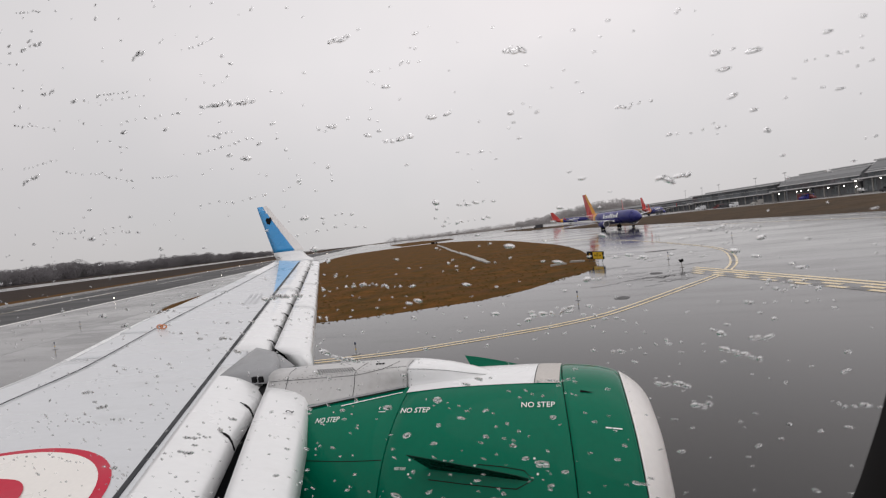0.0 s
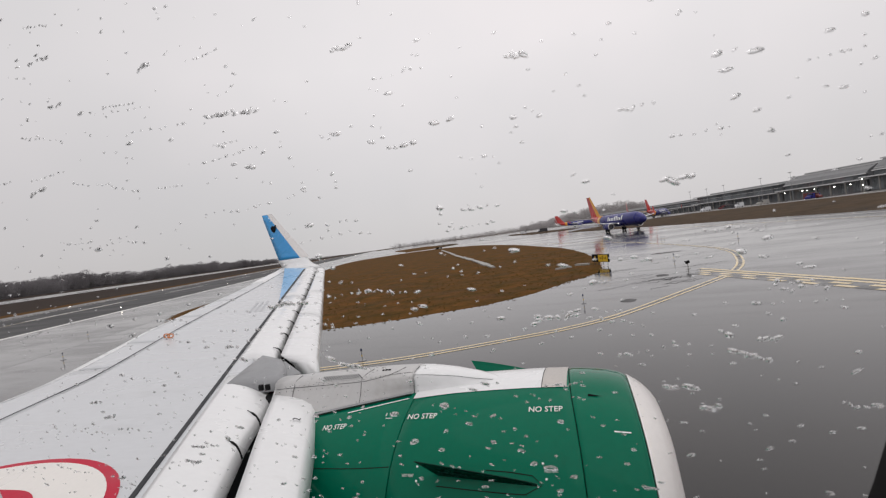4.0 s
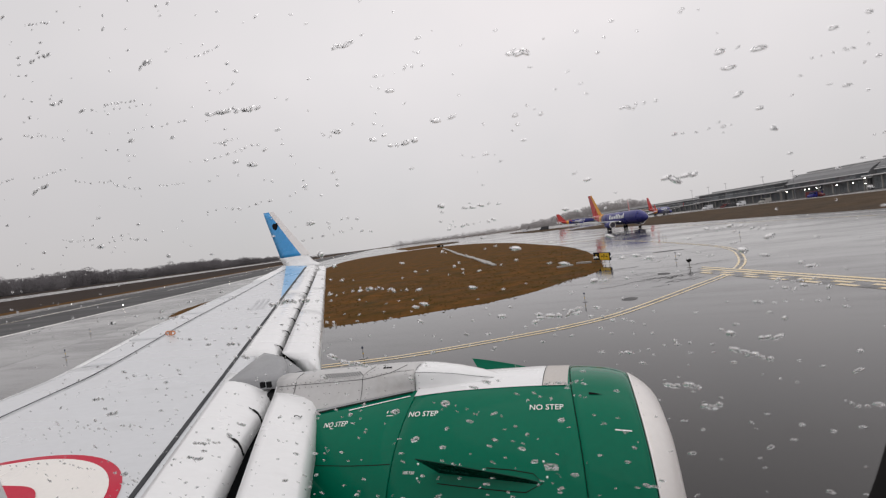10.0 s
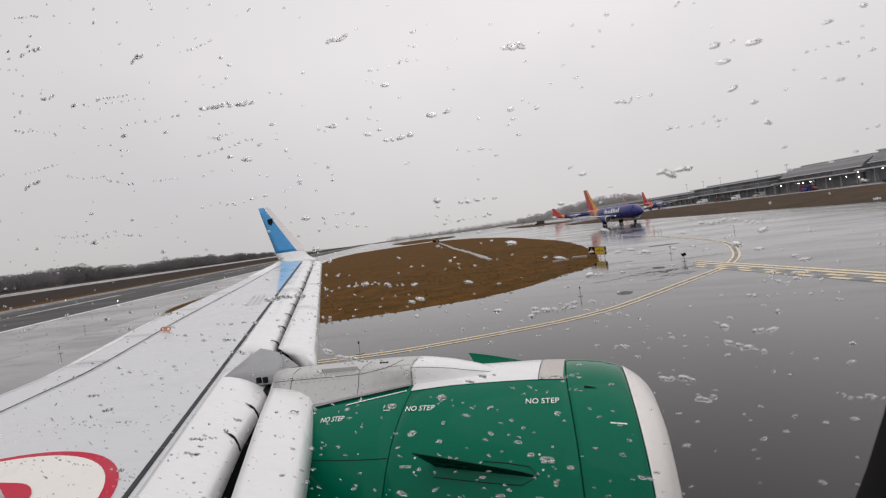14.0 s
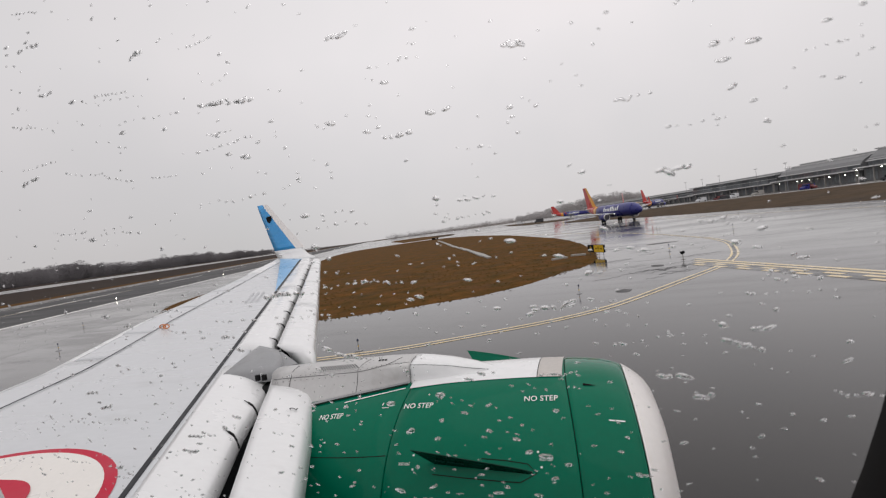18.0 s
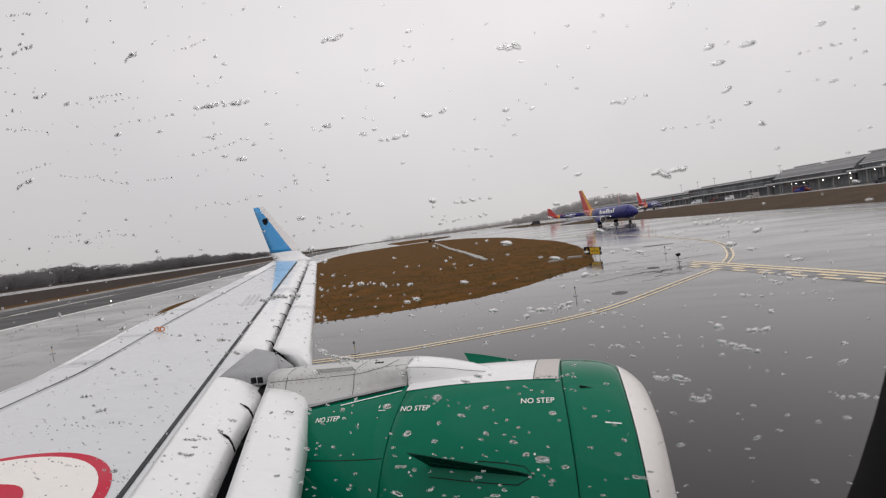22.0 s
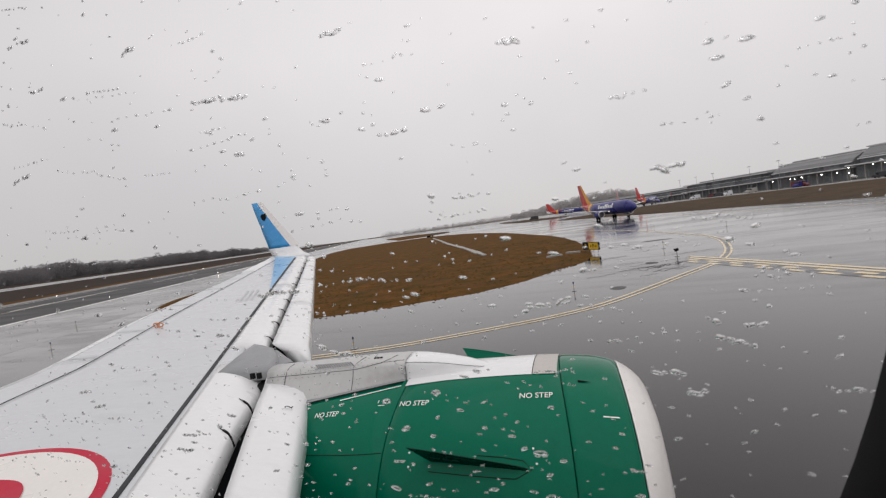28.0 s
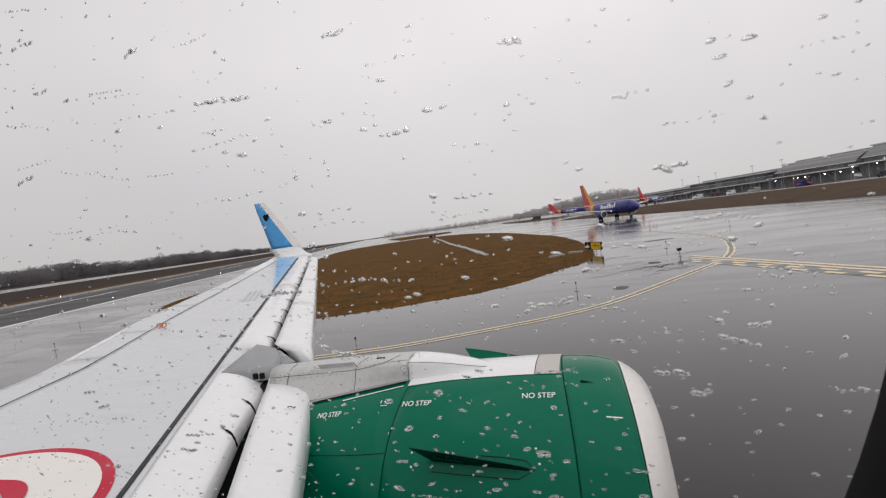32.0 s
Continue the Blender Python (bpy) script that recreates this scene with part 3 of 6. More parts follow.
def slot(o):
    """How far the wing's nose lies behind the slat line."""
    return float(np.interp(o, (0, 4, 5, 14), (0.17, 0.17, 0.16, 0.02)))


def nose_x(o):
    return x_le(o) - slot(o) - float(np.interp(o, (0, 2.2, 3.1, 4.07, 4.8, 14), (0.11, 0.085, 0.045, -0.09, 0.060, 0.050)))


def z_top(x, o):
    """Height of the wing's upper skin."""
    s = max(0.0, min(1.0, (x - x_le(o)) / (x_te(o) - x_le(o))))
    tail = np.interp(o, (3, 5, 7, 10.9, 14.8, 15.4), (-0.07, -0.02, 0.06, 0.02, 0.06, 0.10))
    return 4.26 - (15.3 - o) * 0.09 - 0.20 * max(0.0, 1 - s / 0.13) ** 2.0 + tail * max(0.0, (s - 0.45) / 0.55) ** 1.6


airliner = thing("airliner", LEAN, "white and green airliner with a blue winglet, wet from rain", "airliner")
HINGE = 0.76


def wing_ring(o, s0, s1, thick, n=14):
    """A chordwise slice of the wing between two fractions of its chord."""
    a, c = x_le(o), x_te(o) - x_le(o)
    up, lo = [], []
    for i in range(n + 1):
        s = s0 + (s1 - s0) * i / n
        x = a + c * s
        t = thick * (0.35 + 2.6 * math.sqrt(max(s, 0.0)) * (1 - s) ** 0.9)
        up.append(Vector((x, o, z_top(x, o))))
        lo.append(Vector((x, o, z_top(x, o) - max(0.012, t))))
    return up + lo[::-1]


def build_wing():
    bm = bmesh.new()
    loft(bm, [wing_ring(o, 0.12, HINGE, np.interp(o, (-1, 4.6, 15.3), (0.62, 0.42, 0.12)), 20) for o in np.concatenate([np.linspace(-0.6, 4.6, 12), np.linspace(5.0, 15.25, 22)])])
    part("wing", bm, WING_GREY, airliner, "light grey wing upper skin", True)
    # leading edge skin, white, from the dark seam to the slat gap
    def seam_x(o):
        return -2.89 - 0.5335 * (o - 2.14)
    for o0, o1 in ((0.6, 4.30), (4.85, 9.2), (9.22, 14.85)):
        bm = bmesh.new()
        rings = []
        for k in range(13):
            o = o0 + (o1 - o0) * k / 12
            back_x = seam_x(o) + np.interp(o, (0.6, 4, 6, 14), (0.10, 0.075, 0.035, 0.03))
            xs = [back_x + (nose_x(o) - back_x) * j / 10 for j in range(11)]
            r = [Vector((x, o, z_top(x, o) + 0.004)) for x in xs]
            nx, nz = nose_x(o), z_top(nose_x(o), o) - 0.03
            nose = [Vector((nx + 0.018, o, nz + 0.008)), Vector((nx + 0.030, o, nz - 0.015)), Vector((nx + 0.039, o, nz - 0.06)), Vector((nx + 0.036, o, nz - 0.15))]
            back = [Vector((nx - 0.05, o, nz - 0.2)), Vector((back_x, o, z_top(back_x, o) - 0.02))]
            rings.append(r + nose + back)
        loft(bm, rings)
        part("leading_edge", bm, WHITE, airliner, "white leading edge skin", True)
    bm = bmesh.new()
    rings = []
    for k in range(40):
        o = 0.8 + (14.5 - 0.8) * k / 39
        x, w = seam_x(o) + np.interp(o, (0.8, 4, 8), (0.014, 0.010, 0.0)), np.interp(o, (0.8, 4, 14.5), (0.021, 0.024, 0.040))
        rings.append([Vector((x + w, o, z_top(x + w, o) + 0.009)), Vector((x - w, o, z_top(x - w, o) + 0.007)), Vector((x - w, o, z_top(x - w, o) - 0.01)), Vector((x + w, o, z_top(x + w, o) - 0.01))])
    loft(bm, rings)
    part("panel_seam", bm, SEAM, airliner, "dark grey sealant strip")
    # spoilers, aileron and the flap edge behind them
    for i, (o0, o1) in enumerate(((0.4, 4.95), (6.15, 7.9), (7.92, 9.6), (9.62, 10.9), (10.92, 12.1))):
        bm = bmesh.new()
        loft(bm, [wing_ring(o, HINGE + 0.006, 0.945, 0.03, 10) for o in sorted({4.6, *np.linspace(o0, o1, 24)} if o0 < 4.6 < o1 else set(np.linspace(o0, o1, 14)))])
        part("spoiler", bm, WING_GREY, airliner, "", True)
    bm = bmesh.new()
    loft(bm, [wing_ring(o, HINGE + 0.005, 0.999, 0.08, 6) for o in np.linspace(12.13, 15.2, 6)])
    part("aileron", bm, WHITE, airliner, "", True)
    for o0, o1 in ((0.4, 5.0), (5.0, 12.1)):
        bm = bmesh.new()
        rings = []
        for o in sorted({4.6, *np.linspace(o0, o1, 30)} if o0 < 4.6 < o1 else set(np.linspace(o0, o1, 30))):
            r = wing_ring(o, 0.80, 1.0, 0.10, 10)
            rings.append([p - Vector((0, 0, 0.035)) for p in r])
        loft(bm, rings)
        part("flap", bm, WHITE, airliner, "white flap edge", True)
    bm = bmesh.new()
    loft(bm, [wing_ring(o, HINGE + 0.004, 0.93, 0.03, 10) for o in np.linspace(4.97, 6.13, 10)])
    part("flap_panel", bm, WING_GREY, airliner, "", True)
    bm = bmesh.new()
    rings = []
    for o in np.linspace(0.4, 15.0, 40):
        x = x_le(o) + (x_te(o) - x_le(o)) * (HINGE + 0.003)
        rings.append([Vector((x + 0.007, o, z_top(x, o) + 0.004)), Vector((x - 0.007, o, z_top(x, o) + 0.004)), Vector((x - 0.007, o, z_top(x, o) - 0.03)), Vector((x + 0.010, o, z_top(x, o) - 0.03))])
    loft(bm, rings)
    part("hinge_gap", bm, SEAM, airliner)
    # slats
    prof = [(0.125, 0.020), (0.17, 0.018), (0.26, 0.008), (0.35, -0.014), (0.415, -0.045), (0.45, -0.085), (0.464, -0.15), (0.455, -0.30), (0.38, -0.37), (0.34, -0.33), (0.33, -0.24), (0.27, -0.15), (0.20, -0.05), (0.125, 0.008)]
    def slat_ring(o, shrink=1.0):
        k = np.interp(o, (0, 2.2, 4.05, 4.6, 15), (0.76, 0.85, 1.0, 0.92, 0.62)) * shrink
        base = 4.26 - (15.3 - o) * 0.09
        back = slot(o) - float(np.interp(o, (1.2, 2.2, 3.2, 4.0, 4.4, 5.0, 9.0), (0.07, 0.030, 0.018, 0.045, -0.03, -0.06, -0.02)))
        sh = [back * q for q in (1.0, 0.75, 0.45, 0.2) + (0.0,) * 6 + (0.1, 0.3, 0.6, 1.0)]
        return [Vector((x_le(o) + u * k - d, o, base - 0.06 + w * k)) for (u, w), d in zip(prof, sh)]
    for o0, o1 in ((0.3, 4.09), (4.72, 7.4), (7.42, 9.9), (9.92, 12.3), (12.32, 14.75)):
        bm = bmesh.new()
        n = 10
        rings = [slat_ring(o0 + (o1 - o0) * k / n) for k in range(n + 1)]
        if o0 == 4.72:
            # its inner end is cut askew beside the pylon
            ends = [slat_ring(o) for o in (5.06, 4.98, 4.88, 4.78, 4.68) + (4.62,) * 5 + (4.68, 4.78, 4.92, 5.06)]
            rings = [[e[i] for i, e in enumerate(ends)]] + [slat_ring(5.10 + (o1 - 5.10) * k / n) for k in range(n + 1)]
        loft(bm, rings)
        s = part("slat", bm, WHITE, airliner, "white extended leading edge slat", True)
        if o0 < 1:
            o = 3.345
            letters("2", SEAM, "stencil", s, pose(-2.465, o, 3.126, 0, 14, 0) @ pose(0, 0, 0, 0, 0, 100), 0.036, 0.064, 0.003, "small black numeral 2")
    # the end of the inboard slat
    bm = bmesh.new()
    loft(bm, [slat_ring(4.09), slat_ring(4.105, 0.985), slat_ring(4.115, 0.94)])
    part("slat_end", bm, WHITE, airliner)
    # filler behind the slats, its blackness standing in for the slot's shade
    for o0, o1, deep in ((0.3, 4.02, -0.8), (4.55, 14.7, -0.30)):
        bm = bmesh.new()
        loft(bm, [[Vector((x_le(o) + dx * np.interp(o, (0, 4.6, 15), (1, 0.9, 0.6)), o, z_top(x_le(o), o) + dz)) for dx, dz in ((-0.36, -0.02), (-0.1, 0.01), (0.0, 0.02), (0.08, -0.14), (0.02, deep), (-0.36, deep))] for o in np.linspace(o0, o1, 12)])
        part("slat_slot", bm, VOID, airliner, "black filler painted as the shaded slot behind the slat")
    # slat tracks that bridge the gap
    bm = bmesh.new()
    hook = ((-0.085, 0.020, 0.004, 0.003), (-0.04, 0.012, 0.012, 0.006), (0.0, 0.0, 0.015, 0.009), (0.04, -0.014, 0.008, 0.012), (0.085, -0.045, -0.012, 0.014))
    loft(bm, [ring(p[:3], p[3], (1, -0.3, 0), 8) for p in hook])
    first = part("slat_track", bm, BLACK, airliner, "black slat track", True)
    for o in (2.98, 3.52):
        bm = bmesh.new()
        nx = nose_x(o)
        loft(bm, [ring((nx + d, o - 0.25 * d, z_top(nx + min(d, 0), o) + h), r, (1, -0.3, -0.35), 8) for d, h, r in ((-0.105, 0.006, 0.003), (-0.06, 0.009, 0.004), (-0.045, 0.010, 0.009), (0.0, 0.008, 0.010), (0.03, -0.03, 0.010), (0.05, -0.09, 0.010))])
        part("slat_track", bm, BLACK, airliner, "", True)
    for i, o in enumerate((5.35, 6.1, 6.9, 7.7, 8.5, 9.4, 10.3, 11.2, 12.2, 13.2)):
        ob = first if i == 0 else new("slat_track", first.data)
        ob.parent = airliner
        ob.matrix_basis = pose(nose_x(o) + 0.02, o, z_top(nose_x(o), o) + 0.006, 0, 16, 0) @ Matrix.Diagonal((1.1, 1.2, 0.8, 1))


build_wing()


def drape(bm, outline, lift, inner=None):
    """A thin decal laid on the wing's skin."""
    cx, co = sum(p[0] for p in outline) / len(outline), sum(p[1] for p in outline) / len(outline)
    rings = []
    for k in (1, 0.85, 0.7, 0.55, 0.4, 0.25, 0.1, 0.004):
        rings.append([Vector((cx + (x - cx) * k, co + (o - co) * k, z_top(cx + (x - cx) * k, co + (o - co) * k) + lift)) for x, o in outline])
    loft(bm, rings, True, False)


def rounded(x0, x1, y0, y1, r, n=8):
    out = []
    for cx, cy, a0 in ((x1 - r, y1 - r, 0), (x0 + r, y1 - r, 90), (x0 + r, y0 + r, 180), (x1 - r, y0 + r, 270)):
        out += [(cx + r * math.cos(radians(a0 + 90 * i / n)), cy + r * math.sin(radians(a0 + 90 * i / n))) for i in range(n + 1)]
    return out


def build_decals():
    def oval(a, b):
        return [(-4.2 + a * math.cos(t), 1.595 + b * math.sin(t) + 0.06 * a * (math.cos(t) - 0.25)) for t in np.linspace(0, 2 * math.pi, 73)[:-1]]
    for nm, shape, m, lift in (("red_letter", oval(1.36, 1.085), RED_PAINT, 0.004), ("letter_fill", oval(1.272, 1.022), CREAM, 0.007), ("letter_core", rounded(-5.1, -3.50, 0.95, 2.25, 0.50, 12), RED_PAINT, 0.014)):
        bm = bmesh.new()
        drape(bm, shape, lift)
        part(nm, bm, m, airliner, "part of a large red and cream letter on the wing")
    for x, o in ((-6.93, 6.27), (-6.83, 6.25)):
        bm = bmesh.new()
        c = Vector((x, o, z_top(x, o) + 0.045))
        u, w = Vector((0.96, 0.26, 0)), Vector((0, 0, 1))
        loop = [c + u * 0.05 * math.cos(a) + w * 0.032 * math.sin(a) for a in np.linspace(0, 2 * math.pi, 17)]
        for p, q in zip(loop, loop[1:]):
            rod(bm, p, q, 0.010, n=6)
        part("tie_down_ring", bm, ORANGE, airliner, "small orange tie-down ring")
    # blue paint that runs from the tip into the wing
    bm = bmesh.new()
    a, b, c = Vector((-9.55, 14.7)), Vector((-10.75, 15.15)), Vector((-6.15, 8.3))
    for i in range(12):
        t0, t1 = i / 12, (i + 1) / 12
        q = [a.lerp(c, t0), b.lerp(c, t0 ** 0.72), b.lerp(c, t1 ** 0.72), a.lerp(c, t1)]
        vs = [bm.verts.new((p.x, p.y, z_top(p.x, p.y) + 0.006)) for p in q]
        bm.faces.new(vs)
    part("tip_paint", bm, BLUE_PALE, airliner, "pale blue paint fading into the wing")
    for i in range(3):
        bm = bmesh.new()
        o, x = 8.3, -6.5 - 0.13 * i
        rod_a, rod_b = Vector((x + 0.30, o - 0.52, 0)), Vector((x - 0.30, o + 0.52, 0))
        rings = []
        for t in np.linspace(0, 1, 12):
            p = rod_a.lerp(rod_b, t)
            rings.append([Vector((p.x + d, p.y, z_top(p.x + d, p.y) + 0.005)) for d in (-0.025, 0.025)])
        loft(bm, rings, False, False)
        part("stencil", bm, STENCIL_GREY, airliner, "faint grey stencilled line")


build_decals()


def build_winglet():
    def sec(z, x0, x1, y, t):
        k = y / 15.3
        z = 4.4 + (z - 4.4) * k
        x0, x1 = x0 * k, x1 * k
        c = x1 - x0
        return [Vector((x0 + c * s, y + t * w, z)) for s, w in ((0, 0), (0.06, 0.5), (0.2, 0.9), (0.45, 1), (0.75, 0.55), (1, 0.05), (1, -0.05), (0.75, -0.4), (0.45, -0.7), (0.2, -0.7), (0.06, -0.45))]
    low = [sec(4.15, -9.25, -10.80, 15.10, 0.06), sec(4.26, -9.42, -10.88, 15.30, 0.07), sec(4.36, -9.62, -10.96, 15.45, 0.07), sec(4.50, -9.76, -11.02, 15.55, 0.06), sec(4.62, -9.86, -11.05, 15.60, 0.055)]
    bm = bmesh.new()
    loft(bm, low)
    wl = part("winglet", bm, WHITE, airliner, "white root of the upturned winglet", True)
    bm = bmesh.new()
    high = [low[-1]] + [sec(4.62 + (6.20 - 4.62) * t, -9.86 - 1.20 * t ** 0.97, -11.05 - 0.43 * t, 15.60 + 0.42 * t, 0.055 - 0.02 * t) for t in np.linspace(0.08, 0.97, 12)] + [sec(6.40, -11.20, -11.52, 16.06, 0.02)]
    loft(bm, high)
    part("blade", bm, BLUE, wl, "blue winglet blade", True)
    # bare metal leading edge of the blade
    bm = bmesh.new()
    rings = []
    for r in high:
        d = (r[5] - r[0]).normalized()
        f = r[0] - d * 0.13
        rings.append([f, r[1] + Vector((0, 0.006, 0)), r[2] + Vector((0, 0.007, 0)), r[9] + Vector((0, -0.007, 0)), r[10] + Vector((0, -0.006, 0))])
    loft(bm, rings)
    part("edge_strip", bm, LIP, wl, "bare metal edge strip")
    bm = bmesh.new()
    r = high[9]
    q = high[10]
    c = (r[8] + q[8]) / 2
    pts = [Vector((0.17, 0, 0.17)), Vector((0.02, 0, 0.12)), Vector((-0.05, 0, 0.16)), Vector((-0.16, 0, 0.06)), Vector((-0.10, 0, -0.12)), Vector((0.04, 0, -0.20)), Vector((0.13, 0, -0.05))]
    vs = [bm.verts.new(c + p * 0.8 + Vector((0, -0.035 + 0.125 * p.z * 0.27, 0.0))) for p in pts]
    bm.faces.new(vs)
    part("dark_patch", bm, BLACK, wl, "dark painted patch")


build_winglet()

# ---- engine ----
EY, EZ = 4.0, 1.94
PX = (-5.0, -4.2, -3.2, -2.2, -1.2, -0.5, -0.1, 0.05, 0.15, 0.22, 0.28, 0.33, 0.37, 0.395, 0.40)
PR = (0.80, 0.93, 1.10, 1.20, 1.25, 1.257, 1.245, 1.225, 1.198, 1.165, 1.123, 1.078, 1.03, 0.985, 0.965)


def rad(x):
    return float(np.interp(x, PX, PR) * 0.5 + np.interp(x - 0.07, PX, PR) * 0.25 + np.interp(x + 0.07, PX, PR) * 0.25) if x < 0.05 else float(np.interp(x, PX, PR))


def skin(x, phi, lift=0.0):
    """A point on the cowl: phi is 0 towards the fuselage, 90 on top."""
    r = rad(x) + lift
    return Vector((x, EY - r * math.cos(radians(phi)), EZ + r * math.sin(radians(phi))))


def leaned(p, low, top):
    """The inlet's planes lean forwards at the side and back towards the top."""
    k = math.tanh((64 - math.degrees(math.atan2(p.z - EZ, EY - p.y))) / 25)
    return Vector((p.x + k * (low if k > 0 else top), p.y, p.z))


def cowl(name, x0, x1, m, lab, parent, lift=0.0, n=64, k=12, inner=0.03, lean0=0.0, lean1=0.0, back=None):
    bm = bmesh.new()
    xs = [x0 + (x1 - x0) * i / k for i in range(k + 1)]
    rings = [[skin(xs[0], 360 * j / n, lift - inner) for j in range(n)], [skin(xs[0] + 0.001, 360 * j / n, lift - 0.006) for j in range(n)]]
    rings += [[skin(x, 360 * j / n, lift) for j in range(n)] for x in [xs[0] + 0.006] + xs[1:-1] + [xs[-1] - 0.006]]
    rings += [[skin(xs[-1] - 0.001, 360 * j / n, lift - 0.006) for j in range(n)], [skin(xs[-1], 360 * j / n, lift - inner) for j in range(n)]]
    if lean0 or lean1 or back:
        rings = [[leaned(p, *[lean0 + (e - lean0) * (p.x - x0) / (x1 - x0) for e in (lean1, lean1 if back is None else back)]) for p in r] for r in rings]
    loft(bm, rings, True, False)
    return part(name, bm, m, parent, lab, True)


def strip(name, path, half, lift, m, parent, lab=""):
    """A narrow band laid on the cowl along points (x, phi)."""
    bm = bmesh.new()
    vs = []
    for i, (x, p) in enumerate(path):
        x2, p2 = path[min(i + 1, len(path) - 1)]
        x1, p1 = path[max(i - 1, 0)]
        dx, dp = x2 - x1, radians(p2 - p1) * rad(x)
        l = math.hypot(dx, dp) or 1
        vs.append((bm.verts.new(skin(x - dp / l * half, p + math.degrees(dx / l * half / rad(x)), lift)), bm.verts.new(skin(x + dp / l * half, p - math.degrees(dx / l * half / rad(x)), lift))))
    for a, b in zip(vs, vs[1:]):
        bm.faces.new((a[0], a[1], b[1], b[0]))
    return part(name, bm, m, parent, lab)


def patch(name, x0, x1, p0, p1, lift, m, parent, lab="", nx=16, npn=10):
    """A panel laid on the cowl; the limits in phi may be functions of x."""
    f0 = p0 if callable(p0) else (lambda x: p0)
    f1 = p1 if callable(p1) else (lambda x: p1)
    bm = bmesh.new()
    grid = [[bm.verts.new(skin(x, f0(x) + (f1(x) - f0(x)) * j / npn, lift)) for j in range(npn + 1)] for x in [x0 + (x1 - x0) * i / nx for i in range(nx + 1)]]
    for a, b in zip(grid, grid[1:]):
        for j in range(npn):
            bm.faces.new((a[j], a[j + 1], b[j + 1], b[j]))
    return part(name, bm, m, parent, lab, True)


def on_cowl(x, phi, lift, spin=0.0):
    """The pose of a label on the cowl, read along x."""
    n = (skin(x, phi, 1) - skin(x, phi)).normalized()
    u = (skin(x + 0.1, phi) - skin(x - 0.1, phi)).normalized()
    w = n.cross(u)
    m = Matrix((u, w, n)).transposed().to_4x4()
    return Matrix.Translation(skin(x, phi, lift)) @ m @ pose(0, 0, 0, 0, 0, spin)


def build_engine():
    core = cowl("engine_core", -4.9, 0.14, SEAM, "dark structure inside the cowl gaps", airliner, -0.022, 48, 20, 0.02)
    lip = cowl("inlet_lip", 0.205, 0.40, LIP, "smooth bare metal inlet lip", airliner, 0.0, 72, 14, 0.01, 0.028, 0.0, 0.024)
    bm = bmesh.new()
    loft(bm, [[leaned(Vector((x, EY - r * math.cos(2 * math.pi * j / 48), EZ + r * math.sin(2 * math.pi * j / 48))), 0.0, 0.024 * max(0, x / 0.4)) for j in range(48)] for x, r in ((0.397, 0.955), (0.37, 0.92), (0.28, 0.885), (0.0, 0.88), (-0.5, 0.90), (-0.9, 0.92))], True, False)
    part("inlet_duct", bm, FAIR_GREY, airliner, "", True)
    bm = bmesh.new()
    loft(bm, [ring((-0.62, EY, EZ), 0.90, (1, 0, 0), 36), ring((-0.66, EY, EZ), 0.90, (1, 0, 0), 36)])
    part("fan", bm, FAN, airliner, "", True)
    bm = bmesh.new()
    loft(bm, [ring((-0.62 + x, EY, EZ), r, (1, 0, 0), 24) for x, r in ((0, 0.3), (0.15, 0.25), (0.3, 0.15), (0.4, 0.02))])
    part("spinner", bm, FAN, airliner, "", True)
    inlet = cowl("inlet_cowl", -0.232, 0.200, GREEN, "glossy green inlet cowl", airliner, lean0=0.05, lean1=0.028)
    fan = cowl("fan_cowl", -1.5575, -0.2355, GREEN, "glossy green fan cowl door", airliner, lean0=-0.03, lean1=0.05)
    aft = cowl("reverser_cowl", -3.75, -1.5615, GREEN, "glossy green reverser cowl", airliner, lean1=-0.03)
    cowl("exhaust_nozzle", -4.9, -3.76, SILVER, "bare metal nozzle", airliner)
    # white band over the top, with the bare metal cover at its front
    patch("top_panel", -1.55, -0.478, lambda x: 78.0 - 2.5 * ((x + 0.6) / 1.0) ** 2, 106, 0.004, WHITE, fan, "white panel on top of the cowl", 18, 10)
    patch("metal_cover", -0.475, -0.284, 78.0, 104, 0.005, TITAN, fan, "dull bare metal cover plate")
    strip("cover_gap", [(-0.4765, 78 + 2 * i) for i in range(14)], 0.003, 0.0065, SEAM, fan)
    # access door outline on the aft cowl
    strip("door_seam", [(-2.35 + 0.109 * i, 46.2 - 0.6 * math.sin(i * 0.4)) for i in range(8)], 0.003, 0.002, BLACK, aft)
    strip("white_edge", [(-2.123 + 0.0443 * i, 70.0 + 0.517 * i) for i in range(13)], 0.0055, 0.004, STENCIL, aft)
    # writing
    letters("NO STEP", STENCIL, "no_step_stencil", fan, on_cowl(-0.437, 66.2, 0.002), 0.245, 0.052, 0.0015, "white lettering NO STEP")
    letters("NO STEP", STENCIL, "no_step_stencil", fan, on_cowl(-1.405, 65.3, 0.002), 0.245, 0.052, 0.0015, "white lettering NO STEP")
    letters("NO STEP", STENCIL, "no_step_stencil", aft, on_cowl(-2.185, 62.8, 0.002, 3), 0.215, 0.052, 0.0015, "white lettering NO STEP")
    letters("HOIST POINT", STENCIL, "hoist_stencil", fan, on_cowl(-1.425, 43.2, 0.002), 0.088, 0.020, 0.001, "small white lettering")
    letters("HOIST POINT", STENCIL, "hoist_stencil", fan, on_cowl(-0.405, 44.6, 0.002), 0.088, 0.020, 0.001, "small white lettering")
    for dx, w in ((-0.034, 0.040), (0.022, 0.062)):
        bm = bmesh.new()
        box(bm, (dx, 0, 0), (w, 0.010, 0.001))
